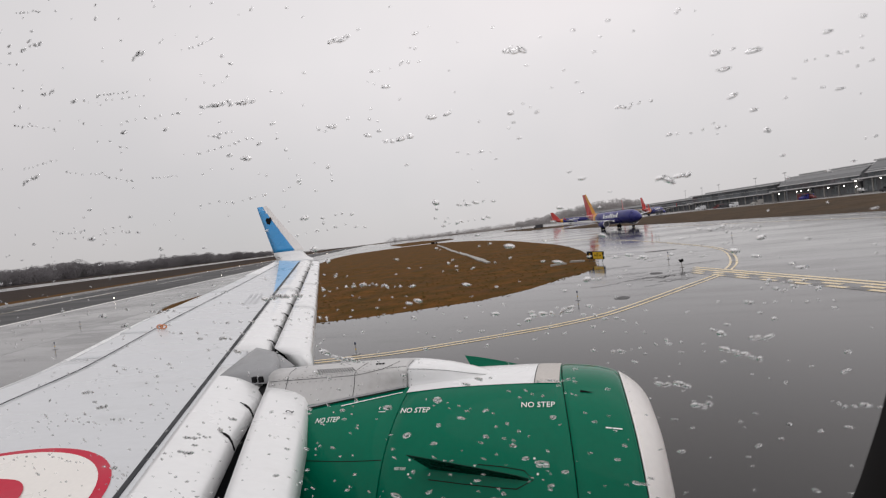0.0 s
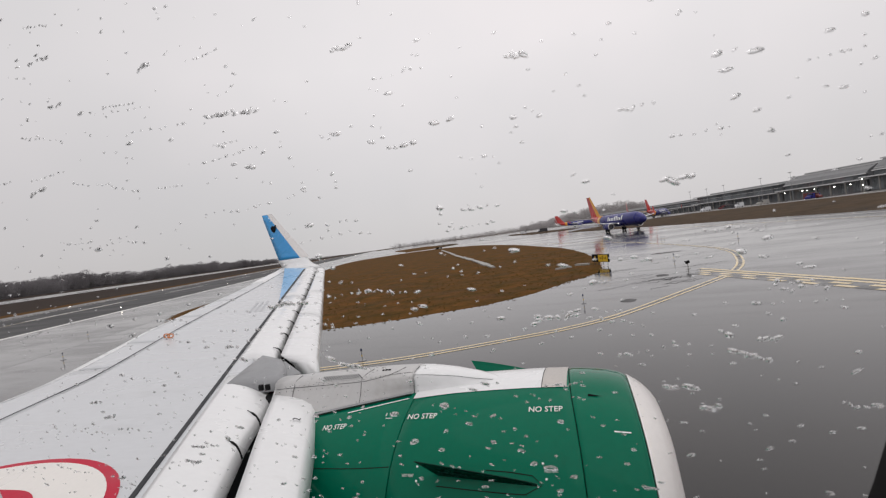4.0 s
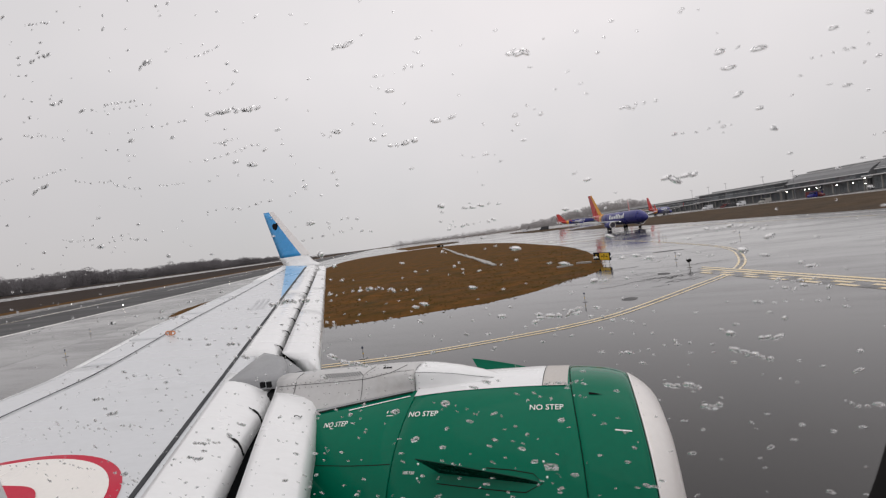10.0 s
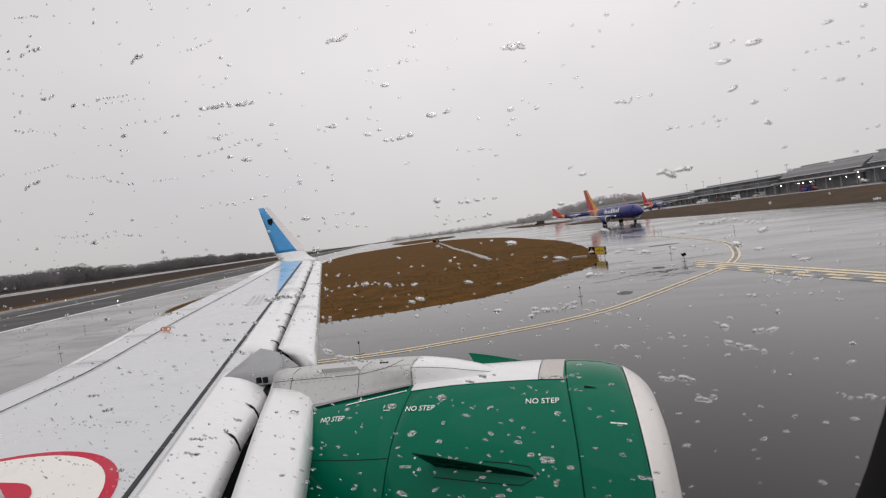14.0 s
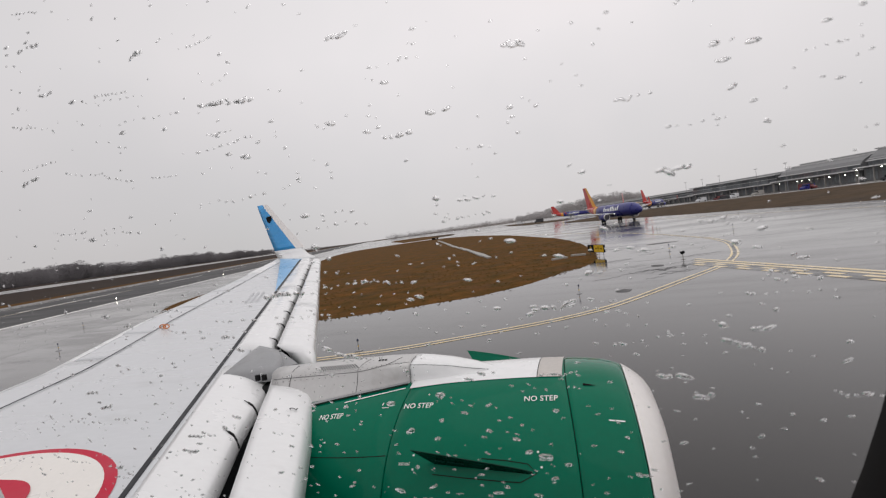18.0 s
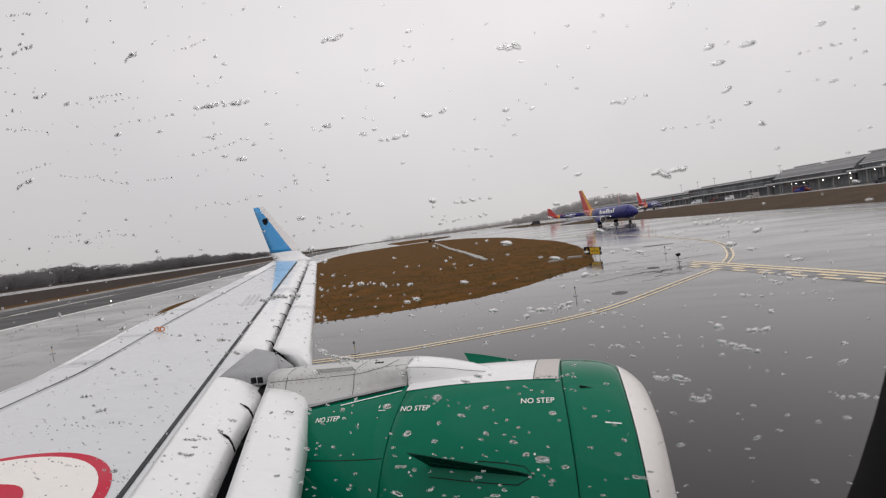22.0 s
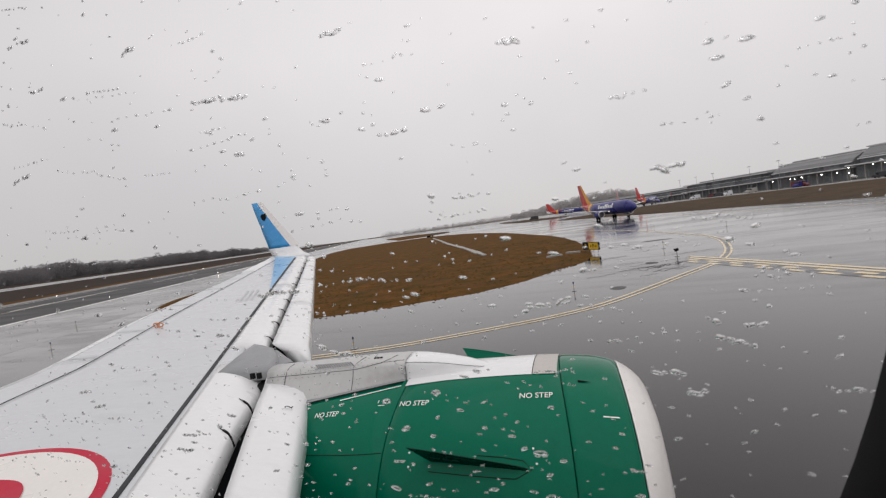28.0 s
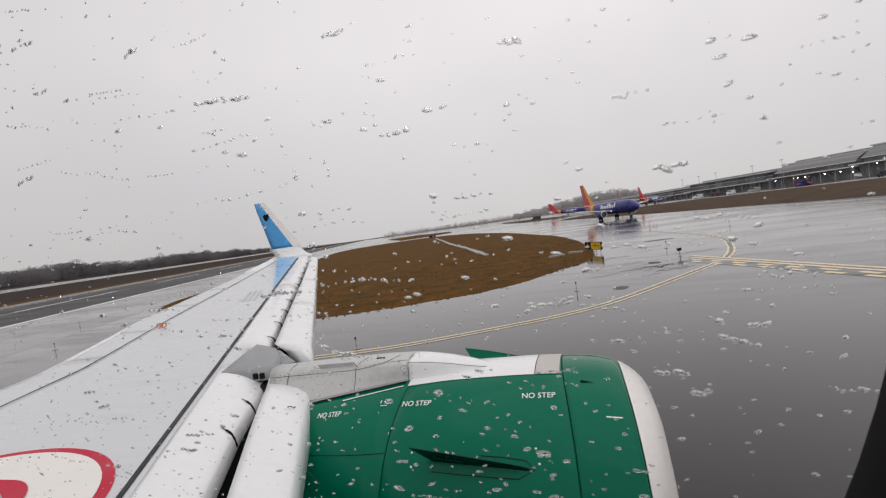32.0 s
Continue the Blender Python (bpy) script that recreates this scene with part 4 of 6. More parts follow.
        part("stencil_bar", bm, STENCIL, inlet, "small white stencil").matrix_basis = on_cowl(0.075, 57.6, 0.003, -4)
    for x, p in ((-1.36, 46.0), (-1.355, 41.5), (-0.46, 46.8), (-0.44, 42.3)):
        bm = bmesh.new()
        bmesh.ops.create_cone(bm, cap_ends=True, segments=10, radius1=0.008, radius2=0.007, depth=0.004)
        part("fastener", bm, STENCIL, fan).matrix_basis = on_cowl(x, p, 0.002)
    for dx, h in ((-0.035, 0.03), (0.035, 0.03), (0.0, 0.006)):
        bm = bmesh.new()
        box(bm, (0, 0, 0), (0.007 if h > 0.01 else 0.06, h, 0.001))
        part("stencil_tick", bm, STENCIL, aft).matrix_basis = on_cowl(-1.70 + dx, 67.4 if h > 0.01 else 65.4, 0.003)
    # small black inlet scoop on the inlet cowl
    bm = bmesh.new()
    vs = [bm.verts.new(p) for p in ((-0.045, -0.012, 0), (0.055, -0.012, 0), (-0.045, 0.014, 0), (-0.04, 0.0, 0.012))]
    for f in ((0, 1, 2), (0, 3, 1), (1, 3, 2), (2, 3, 0)):
        bm.faces.new([vs[i] for i in f])
    part("scoop", bm, BLACK, inlet, "small black scoop").matrix_basis = on_cowl(-0.085, 73.0, 0.002)
    # strakes on both sides of the fan cowl
    for sgn in (1, -1):
        def ph(p):
            return p if sgn > 0 else 180 - p - 9
        bm = bmesh.new()
        rings = []
        for i in range(13):
            t = i / 12
            x = -1.19 + 0.69 * t
            hgt = (0.168 if sgn > 0 else 0.215) * (1 - t) ** 0.6 + 0.006
            lean = 0.13 * (1 - t)
            th = math.degrees(0.011 / 1.25)
            low = 43.6 - 2.9 * t
            base_a, base_b = skin(x, ph(low) + th, -0.004), skin(x, ph(low) - th, -0.004)
            tip = skin(x - lean, ph(45.0 - 4.0 * t), hgt)
            tp2 = skin(x - lean, ph(44.8 - 4.0 * t), hgt)
            rings.append([base_a, tip, tp2, base_b])
        loft(bm, rings)
        # the near strake's shaded face is put into a darker green
        part("strake", bm, GREEN_SHADED if sgn > 0 else GREEN, fan, "green vortex strake fin")
        if sgn > 0:
            mid = [(r[1] + r[2]) / 2 * 0.45 + (r[0] + r[3]) / 2 * 0.55 for r in rings]
            along = (mid[5] - mid[2]).normalized()
            up = (rings[4][1] - rings[4][0]).normalized()
            face = along.cross(up).normalized()
            up = face.cross(along)
            m = Matrix((along, up, face)).transposed().to_4x4()
            m.translation = mid[3] + face * 0.012
            letters("NO GRAB", FAINT, "no_grab_stencil", fan, m, 0.21, 0.034, 0.001, "faint lettering NO GRAB")
            path = [(-1.20, 40.0), (-0.95, 39.0), (-0.7, 38.2), (-0.58, 38.0), (-0.47, 40.6), (-0.53, 43.2), (-0.68, 44.2), (-0.85, 44.8)]
            strip("strake_seam", path, 0.003, 0.002, BLACK, fan)
    # rivets on the lip's rear edge
    me = None
    for j in range(60):
        if me is None:
            bm = bmesh.new()
            bmesh.ops.create_icosphere(bm, subdivisions=1, radius=0.0026)
            ob = part("rivet", bm, FAIR_GREY, lip)
            me = ob.data
        else:
            ob = new("rivet", me)
            ob.parent = lip
        ob.matrix_basis = Matrix.Translation(skin(0.225, 6 * j, 0.001))


build_engine()


def build_pylon():
    tops = ((-3.12, 3.285, 0.15, 0.31), (-2.95, 3.30, 0.16, 0.325), (-2.6, 3.312, 0.18, 0.34), (-2.2, 3.322, 0.20, 0.315), (-1.88, 3.332, 0.195, 0.26), (-1.6, 3.330, 0.18, 0.205), (-1.45, 3.318, 0.165, 0.195), (-1.25, 3.288, 0.145, 0.18), (-1.05, 3.245, 0.115, 0.15), (-0.92, 3.212, 0.075, 0.11), (-0.85, 3.19, 0.04, 0.07))
    def at(x):
        xs = [t[0] for t in tops]
        return [float(np.interp(x, xs, [t[k] for t in tops])) for k in (1, 2, 3)]
    def ring_at(x, lift=0.0):
        top, w0, w1 = at(x)
        low = EZ + math.sqrt(max(0.01, rad(min(x, -0.3)) ** 2 - w1 ** 2)) - 0.05
        h = top - low
        half = [(w1 + 0.05, low - 0.02), (w1, low + 0.05), (w0 + (w1 - w0) * 0.45, low + h * 0.45), (w0 * 1.02, low + h * 0.78), (w0 * 0.86, low + h * 0.92), (w0 * 0.5, low + h * 0.985), (0, top)]
        pts = [Vector((x, EY - a - lift, z + lift)) for a, z in half] + [Vector((x, EY + a + lift, z + lift)) for a, z in half[-2::-1]]
        return pts
    bm = bmesh.new()
    first = [Vector((p.x - 0.07 * i / 6 if i < 7 else p.x - 0.07, p.y, p.z)) for i, p in enumerate(ring_at(-2.985))]
    loft(bm, [first] + [ring_at(x) for x in np.linspace(-2.88, -1.585, 24)])
    py = part("pylon", bm, SILVER, airliner, "grey bare metal engine pylon", True)
    bm = bmesh.new()
    loft(bm, [ring_at(x) for x in np.linspace(-1.575, -0.85, 20)])
    front = part("pylon_fairing", bm, WHITE, airliner, "white rounded fairing in front of the pylon", True)
    def side(x, h):
        r = ring_at(x, 0.002)
        t = h * 6
        i = min(5, int(t))
        return r[i].lerp(r[i + 1], t - i)
    def line(pts, w, nm, parent):
        bm = bmesh.new()
        P = [side(x, h) for x, h in pts]
        for a, b in zip(P, P[1:]):
            rod(bm, a, b, w, n=5)
        part(nm, bm, SEAM, parent)
    line([(x, 0.52) for x in np.linspace(-3.0, -2.05, 9)] + [(-1.95, 0.56), (-1.80, 0.66), (-1.74, 0.80), (-1.70, 0.98)], 0.002, "panel_line", py)
    line([(-1.78, 0.67), (-1.66, 0.70), (-1.59, 0.71)], 0.0015, "panel_line", py)
    line([(-2.80, h) for h in np.linspace(0.1, 1.0, 8)], 0.002, "panel_line", py)
    line([(-2.07, h) for h in np.linspace(0.1, 0.5, 5)], 0.002, "panel_line", py)
    line([(-2.08 + 0.12 * (h - 0.52), h) for h in np.linspace(0.52, 1.0, 5)], 0.002, "panel_line", py)
    line([(-1.572, h) for h in np.linspace(0.05, 1.0, 8)], 0.0016, "panel_line", front)
    line([(x, 0.60 - 0.25 * max(0, (x + 1.2))) for x in np.linspace(-1.57, -0.9, 10)], 0.0016, "panel_line", front)
    # lower dark lip between the pylon and the cowl
    lip_at = [(x, float(np.interp(x, (-2.8, -2.46, -2.19, -1.887, -1.585), (68.6, 71.1, 73.2, 76.2, 79.6)))) for x in np.linspace(-2.8, -1.585, 16)]
    strip("seal", lip_at, 0.016, 0.016, FAIR_GREY, py, "grey rubber lip along the cowl")
    # the lip's shadow on the cowl, painted as a black strip
    strip("seal_shadow_gap", [(x, p - 0.9) for x, p in lip_at], 0.007, 0.009, BLACK, py)
    # fasteners and louvres
    bm = bmesh.new()
    bmesh.ops.create_icosphere(bm, subdivisions=1, radius=0.004)
    me = None
    spots = [(x, 0.47) for x in np.linspace(-2.95, -2.2, 12)] + [(x, 0.57) for x in np.linspace(-2.9, -2.1, 16)] + [(x, 0.12) for x in np.linspace(-2.6, -1.65, 9)] + [(x, 0.62) for x in np.linspace(-2.55, -2.12, 17)] + [(x, 0.36) for x in (-2.75, -2.62, -2.4, -2.3)] + [(-2.05 + 0.02 * k, 0.58 + 0.08 * k) for k in range(5)] + [(-1.98 + 0.045 * k, 0.60 + 0.02 * k) for k in range(5)] + [(-2.10, 0.2), (-2.10, 0.35), (-2.03, 0.2), (-2.03, 0.35), (-1.61, 0.2), (-1.61, 0.35), (-1.61, 0.5), (-1.54, 0.2), (-1.54, 0.35), (-1.54, 0.5), (-2.5, 0.3), (-1.85, 0.5)]
    for x, h in spots:
        if me is None:
            ob = part("fastener", bm, SEAM, py)
            me = ob.data
        else:
            ob = new("fastener", me)
            ob.parent = py
        ob.matrix_basis = Matrix.Translation(side(x, h))
    for i in range(15):
        x = -2.46 + i * 0.026
        bm = bmesh.new()
        a, b = side(x - 0.045, 0.82), side(x + 0.02, 0.66)
        rod(bm, a, b, 0.0045, n=5)
        part("louvre", bm, SEAM, py)
    for i in range(3):
        bm = bmesh.new()
        c = side(-1.90 + i * 0.030, 0.88)
        box(bm, c, (0.018, 0.02, 0.012))
        part("drain_hole", bm, BLACK, py)
    # grey fairing where the pylon meets the wing
    bm = bmesh.new()
    outline = [(-3.80, 4.02), (-3.92, 4.5), (-4.018, 4.97), (-3.80, 4.87), (-3.563, 4.74), (-3.34, 4.48), (-3.04, 4.02), (-3.35, 3.99)]
    low = [bm.verts.new((x, o, max(z_top(x, o) - 0.03, 4.18 - (15.3 - o) * 0.09))) for x, o in outline]
    c = Vector((-3.5, 4.36))
    mid = [bm.verts.new((c.x + (x - c.x) * 0.95, c.y + (o - c.y) * 0.95, 4.26 - (15.3 - o) * 0.09 + 0.004)) for x, o in outline]
    hi = [bm.verts.new((c.x + (x - c.x) * 0.55, c.y + (o - c.y) * 0.55, 4.26 - (15.3 - o) * 0.09 + 0.03)) for x, o in outline]
    k = len(outline)
    for a, b in ((low, mid), (mid, hi)):
        for i in range(k):
            bm.faces.new((a[i], a[(i + 1) % k], b[(i + 1) % k], b[i]))
    bm.faces.new(hi)
    wf = part("wing_fairing", bm, FAIR_GREY, airliner, "dark grey fairing over the pylon joint", True)
    bm = bmesh.new()
    loft(bm, [[Vector(p) - Vector((0, 0, d)) for p in ((-3.60, 4.735, 3.285), (-3.535, 4.745, 3.285), (-3.14, 4.46, 3.208), (-3.36, 4.36, 3.20))] for d in (0, 0.05)])
    part("fairing_tail", bm, FAIR_GREY, wf)
    # black block added to fill the gap and stand in for its shade
    bm = bmesh.new()
    box(bm, (-3.14, 4.08, 2.96), (0.50, 0.36, 0.34), (0, 0, -28), 0.03)
    part("joint_block", bm, BLACK, wf, "black block added for the shaded gap between slat and pylon")
    for x in (-3.269, -3.191, -3.03):
        bm = bmesh.new()
        box(bm, (x, 3.95, 3.225), (0.042, 0.03, 0.055))
        part("vent", bm, BLACK, wf)
    # body that carries the pylon on under the wing
    bm = bmesh.new()
    loft(bm, [[Vector((x, EY + dy, z)) for dy, z in ((-w, b), (-w, t), (w, t), (w, b))] for x, w, t, b in ((-3.3, 0.25, 3.1, 2.7), (-4.5, 0.25, 2.95, 2.5), (-6.2, 0.08, 2.9, 2.75))])
    part("pylon_body", bm, SILVER, airliner)


build_pylon()


def build_fuselage():
    cy, cz, r = -1.80, 3.90, 1.975
    bm = bmesh.new()
    n = 64
    def rr(x):
        return r * (1 if -14 < x < 9.5 else (max(0.03, 1 - ((x - 9.5) / 4.2) ** 2) ** 0.5 if x >= 9.5 else max(0.12, 1 - ((-14 - x) / 13) ** 1.5)))
    xs = [-26, -24, -21, -18, -16, -14, -8, -4, -2, -1, -0.6, -0.3, 0.2, 0.6, 1, 2, 4, 8, 9.5, 10.5, 11.5, 12.5, 13.2, 13.6]
    rings = [[Vector((x, cy + rr(x) * math.cos(2 * math.pi * (j + 0.5) / n), cz + rr(x) * math.sin(2 * math.pi * (j + 0.5) / n) + max(0, -14 - x) * 0.07)) for j in range(n)] for x in xs]
    vs = [[bm.verts.new(p) for p in q] for q in rings]
    for i, (a, b) in enumerate(zip(vs, vs[1:])):
        for j in range(n):
            if xs[i] >= -0.31 and xs[i + 1] <= 0.21 and j in (0, 1, 2, 3):
                continue
            k = (j + 1) % n
            bm.faces.new((a[j], a[k], b[k], b[j]))
    bm.faces.new(vs[0][::-1]); bm.faces.new(vs[-1])
    bmesh.ops.recalc_face_normals(bm, faces=bm.faces)
    bmesh.ops.solidify(bm, geom=list(bm.faces), thickness=0.03)
    part("fuselage", bm, WHITE, airliner, "white fuselage skin", True)
    # window surround: a rounded opening in a plate
    bm = bmesh.new()
    m = 128
    def oval(k, y, sx=0.1164, sz=0.1755, cx=-0.0672, czz=4.461, e=2.4):
        out = []
        for j in range(m):
            a = 2 * math.pi * j / m
            c, s = math.cos(a), math.sin(a)
            q = (abs(c) ** e + abs(s) ** e) ** (-1 / e)
            out.append(Vector((cx + sx * k * q * c, y, czz + sz * k * q * s)))
        return out
    loft(bm, [oval(1.0, 0.080), oval(1.03, 0.072), oval(1.10, 0.066), oval(1.14, 0.04), oval(2.3, 0.03)], True, False)
    part("window_surround", bm, GASKET, airliner, "dark rounded window surround", True)
    bm = bmesh.new()
    loft(bm, [oval(1.005, 0.081), oval(1.14, 0.098), oval(1.45, 0.112), oval(2.4, 0.116)], True, False)
    part("window_frame", bm, WHITE, airliner, "", True)
    # landing gear
    for x, y, rw_ in ((9.0, -1.8, 0.38), (-6.3, 2.0, 0.58), (-6.3, -5.6, 0.58)):
        bm = bmesh.new()
        rod(bm, (x, y, rw_), (x, y, 2.4), 0.11, 0.14, 12)
        leg = part("gear_leg", bm, SILVER, airliner, "", True)
        for d in (-0.32, 0.32):
            bm = bmesh.new()
            loft(bm, [ring((x, y + d + dy, rw_ + 0.02), rr_, (0, 1, 0), 28) for dy, rr_ in ((-0.15, rw_ * 0.8), (-0.1, rw_), (0.1, rw_), (0.15, rw_ * 0.8))])
            part("wheel", bm, BLACK, leg, "", True)


build_fuselage()


# ---- signs, lights and markers on the field ----
CONCRETE = mat("grey_concrete", (0.33, 0.32, 0.30), 0.7, var=0.15, scale=0.6, fine=8, dirt=(0.2, 0.19, 0.18))
SIGN_YELLOW = mat("sign_yellow", (0.75, 0.48, 0.02), 0.4, var=0.05, scale=3)
STEEL = mat("galvanised_steel", (0.30, 0.30, 0.31), 0.45, metal=0.6, var=0.12, scale=4)
DARK_STEEL = mat("dark_steel", (0.055, 0.055, 0.06), 0.5, metal=0.3, var=0.15, scale=3)
LAMP = glow("runway_lamp", (1.0, 0.93, 0.80), 9.0)
BLUE_LENS = mat("blue_lens", (0.02, 0.03, 0.07), 0.2, var=0.1, scale=5)


def build_sign():
    t = thing("taxiway_sign", pose(1.15, 46.4, 0.1, 0, 0, -58) @ Matrix.Diagonal((0.78, 0.78, 0.78, 1)), "yellow and black taxiway sign on short legs at the grass edge", "sign")
    BESIDE.append(t)
    for x in (-1.35, -0.45, 0.45, 1.35):
        bm = bmesh.new()
        rod(bm, (x, 0, 0), (x, 0, 0.35), 0.03)
        box(bm, (x, 0, 0.01), (0.16, 0.16, 0.02))
        part("leg", bm, DARK_STEEL, t)
    bm = bmesh.new()
    box(bm, (0, 0, 0.78), (3.3, 0.20, 0.92), (0, 0, 0), 0.03)
    part("housing", bm, BLACK, t)
    for y, turn in ((-0.105, 0), (0.105, 180)):
        k = 1 if turn == 0 else -1
        bm = bmesh.new()
        box(bm, (0.62 * k, y, 0.78), (1.9, 0.012, 0.80), (0, 0, 0), 0.004)
        part("yellow_face", bm, SIGN_YELLOW, t)
        letters("P", BLACK, "letter", t, pose(0.62 * k, y * 1.08, 0.78, 90, 0, turn), 0.30, 0.5, 0.004)
        letters("R", SIGN_YELLOW, "letter", t, pose(-0.95 * k, y * 1.02, 0.78, 90, 0, turn), 0.34, 0.5, 0.004)
        for s in (-1, 1):
            bm = bmesh.new()
            box(bm, ((0.62 + 0.42 * s) * k, y * 1.09, 0.78), (0.34, 0.006, 0.07))
            for q in (-1, 1):
                box(bm, ((0.62 + 0.56 * s) * k, y * 1.09, 0.78 + 0.055 * q), (0.20, 0.006, 0.06), (0, 40 * q * s * k, 0))
            part("arrow", bm, BLACK, t)
    b = thing("distance_sign", pose(*st(70, 30).xy, 0.35, 0, 0, 20), "black board sign standing in the long grass strip", "sign")
    bm = bmesh.new()
    box(bm, (0, 0, 0.86), (1.6, 0.22, 1.3), (0, 0, 0), 0.03)
    part("board", bm, BLACK, b)
    bm = bmesh.new()
    box(bm, (0, 0, 0.02), (3.4, 1.4, 0.08), (0, 0, 0), 0.01)
    part("pad", bm, CONCRETE, b)
    for x in (-0.6, 0.6):
        bm = bmesh.new()
        rod(bm, (x, 0, 0.05), (x, 0, 0.3), 0.04)
        part("leg", bm, STEEL, b)
    bm = bmesh.new()
    way = spline([(-11.4, 58.6), (-20, 83.5), (-29.7, 110), (-44, 152), (-60, 198)], 4.9)
    for k, (a, b) in enumerate(zip(way, way[1:])):
        m = (a + b) / 2
        box(bm, (m.x, m.y, 0.12), ((b - a).length - 0.08, 0.55 + 0.5 * ((k * 7) % 4) / 4, 0.30), (0, 0, math.degrees(math.atan2(b.y - a.y, b.x - a.x))), 0.03)
    BESIDE.append(tagged(part("concrete_strip", bm, CONCRETE), "pale strip of concrete slabs set in the grass island", "concrete strip", kind="structure"))
    for (x0, y0), (x1, y1), w in (((-3.0, 46.4), (-1.6, 47.0), 0.4), ((-1.2, 48.6), (0.1, 48.0), 0.4)):
        bm = bmesh.new()
        box(bm, ((x0 + x1) / 2, (y0 + y1) / 2, 0.10), (math.hypot(x1 - x0, y1 - y0), w, 0.26), (0, 0, math.degrees(math.atan2(y1 - y0, x1 - x0))), 0.02)
        BESIDE.append(tagged(part("concrete_strip", bm, CONCRETE), "small pale concrete slab in the grass by the sign", "concrete strip", kind="structure"))
    k = thing("edge_board", pose(-70, 226, 0.08, 0, 0, 8), "low black sign board at the far edge of the grass island", "sign")
    BESIDE.append(k)
    bm = bmesh.new(); box(bm, (0, 0, 0.75), (3.2, 0.22, 0.95), (0, 0, 0), 0.03); part("housing", bm, BLACK, k)
    bm = bmesh.new(); box(bm, (0.6, -0.112, 0.75), (0.9, 0.012, 0.6), (0, 0, 0), 0.004); part("pale_face", bm, CONCRETE, k)
    for x in (-1.2, 0, 1.2):
        bm = bmesh.new(); rod(bm, (x, 0, -0.06), (x, 0, 0.32), 0.03); part("leg", bm, DARK_STEEL, k)
    turn = math.degrees(math.atan2(RW.y, RW.x))
    p = rw(126, 50)
    b = thing("distance_board", pose(p.x, p.y, 0.14, 0, 0, turn + 8), "black runway distance board with a white 4 on a concrete pad", "sign")
    bm = bmesh.new(); box(bm, (0, 0, 0.04), (3.6, 1.6, 0.14), (0, 0, 0), 0.02); part("pad", bm, CONCRETE, b)
    bm = bmesh.new(); box(bm, (0, 0, 0.98), (1.2, 0.24, 1.35), (0, 0, 0), 0.03); part("board", bm, BLACK, b)
    for y, tn in ((-0.125, 0), (0.125, 180)):
        letters("4", STENCIL, "numeral", b, pose(0, y, 0.98, 90, 0, tn), 0.55, 0.95, 0.004, "white numeral 4")
    for x in (-0.4, 0.4):
        bm = bmesh.new(); rod(bm, (x, 0, 0.08), (x, 0, 0.36), 0.04); part("leg", bm, STEEL, b)
    p = rw(150, 44)
    b = thing("direction_sign", pose(p.x, p.y, 0.55, 0, 0, turn - 4), "long yellow and black taxiway sign on short legs", "sign")
    bm = bmesh.new(); box(bm, (0, 0, 0.78), (3.9, 0.2, 0.9), (0, 0, 0), 0.03); part("housing", bm, BLACK, b)
    for y in (-0.105, 0.105):
        bm = bmesh.new(); box(bm, (-0.5, y, 0.78), (2.7, 0.012, 0.78), (0, 0, 0), 0.004); part("yellow_face", bm, SIGN_YELLOW, b)
        bm = bmesh.new(); box(bm, (-0.5, y * 1.08, 0.78), (2.0, 0.006, 0.3)); part("writing_bar", bm, BLACK, b)
    for x in (-1.5, 0, 1.5):
        bm = bmesh.new(); rod(bm, (x, 0, -0.1), (x, 0, 0.36), 0.03); part("leg", bm, DARK_STEEL, b)
    c = thing("chevron_marker", pose(*st(66, 4).xy, 0.35, 0, 0, 110), "small yellow and black striped marker board", "marker")
    bm = bmesh.new(); box(bm, (0, 0, 0.5), (2.2, 0.08, 0.8), (0, 0, 0), 0.02); part("board", bm, BLACK, c)
    for i in range(5):
        bm = bmesh.new(); box(bm, (-0.85 + 0.42 * i, 0, 0.5), (0.16, 0.09, 0.85), (0, 22, 0)); part("stripe", bm, SIGN_YELLOW, c)
    for x in (-0.8, 0.8):
        bm = bmesh.new(); rod(bm, (x, 0, -0.3), (x, 0, 0.2), 0.03); part("leg", bm, STEEL, c)


build_sign()


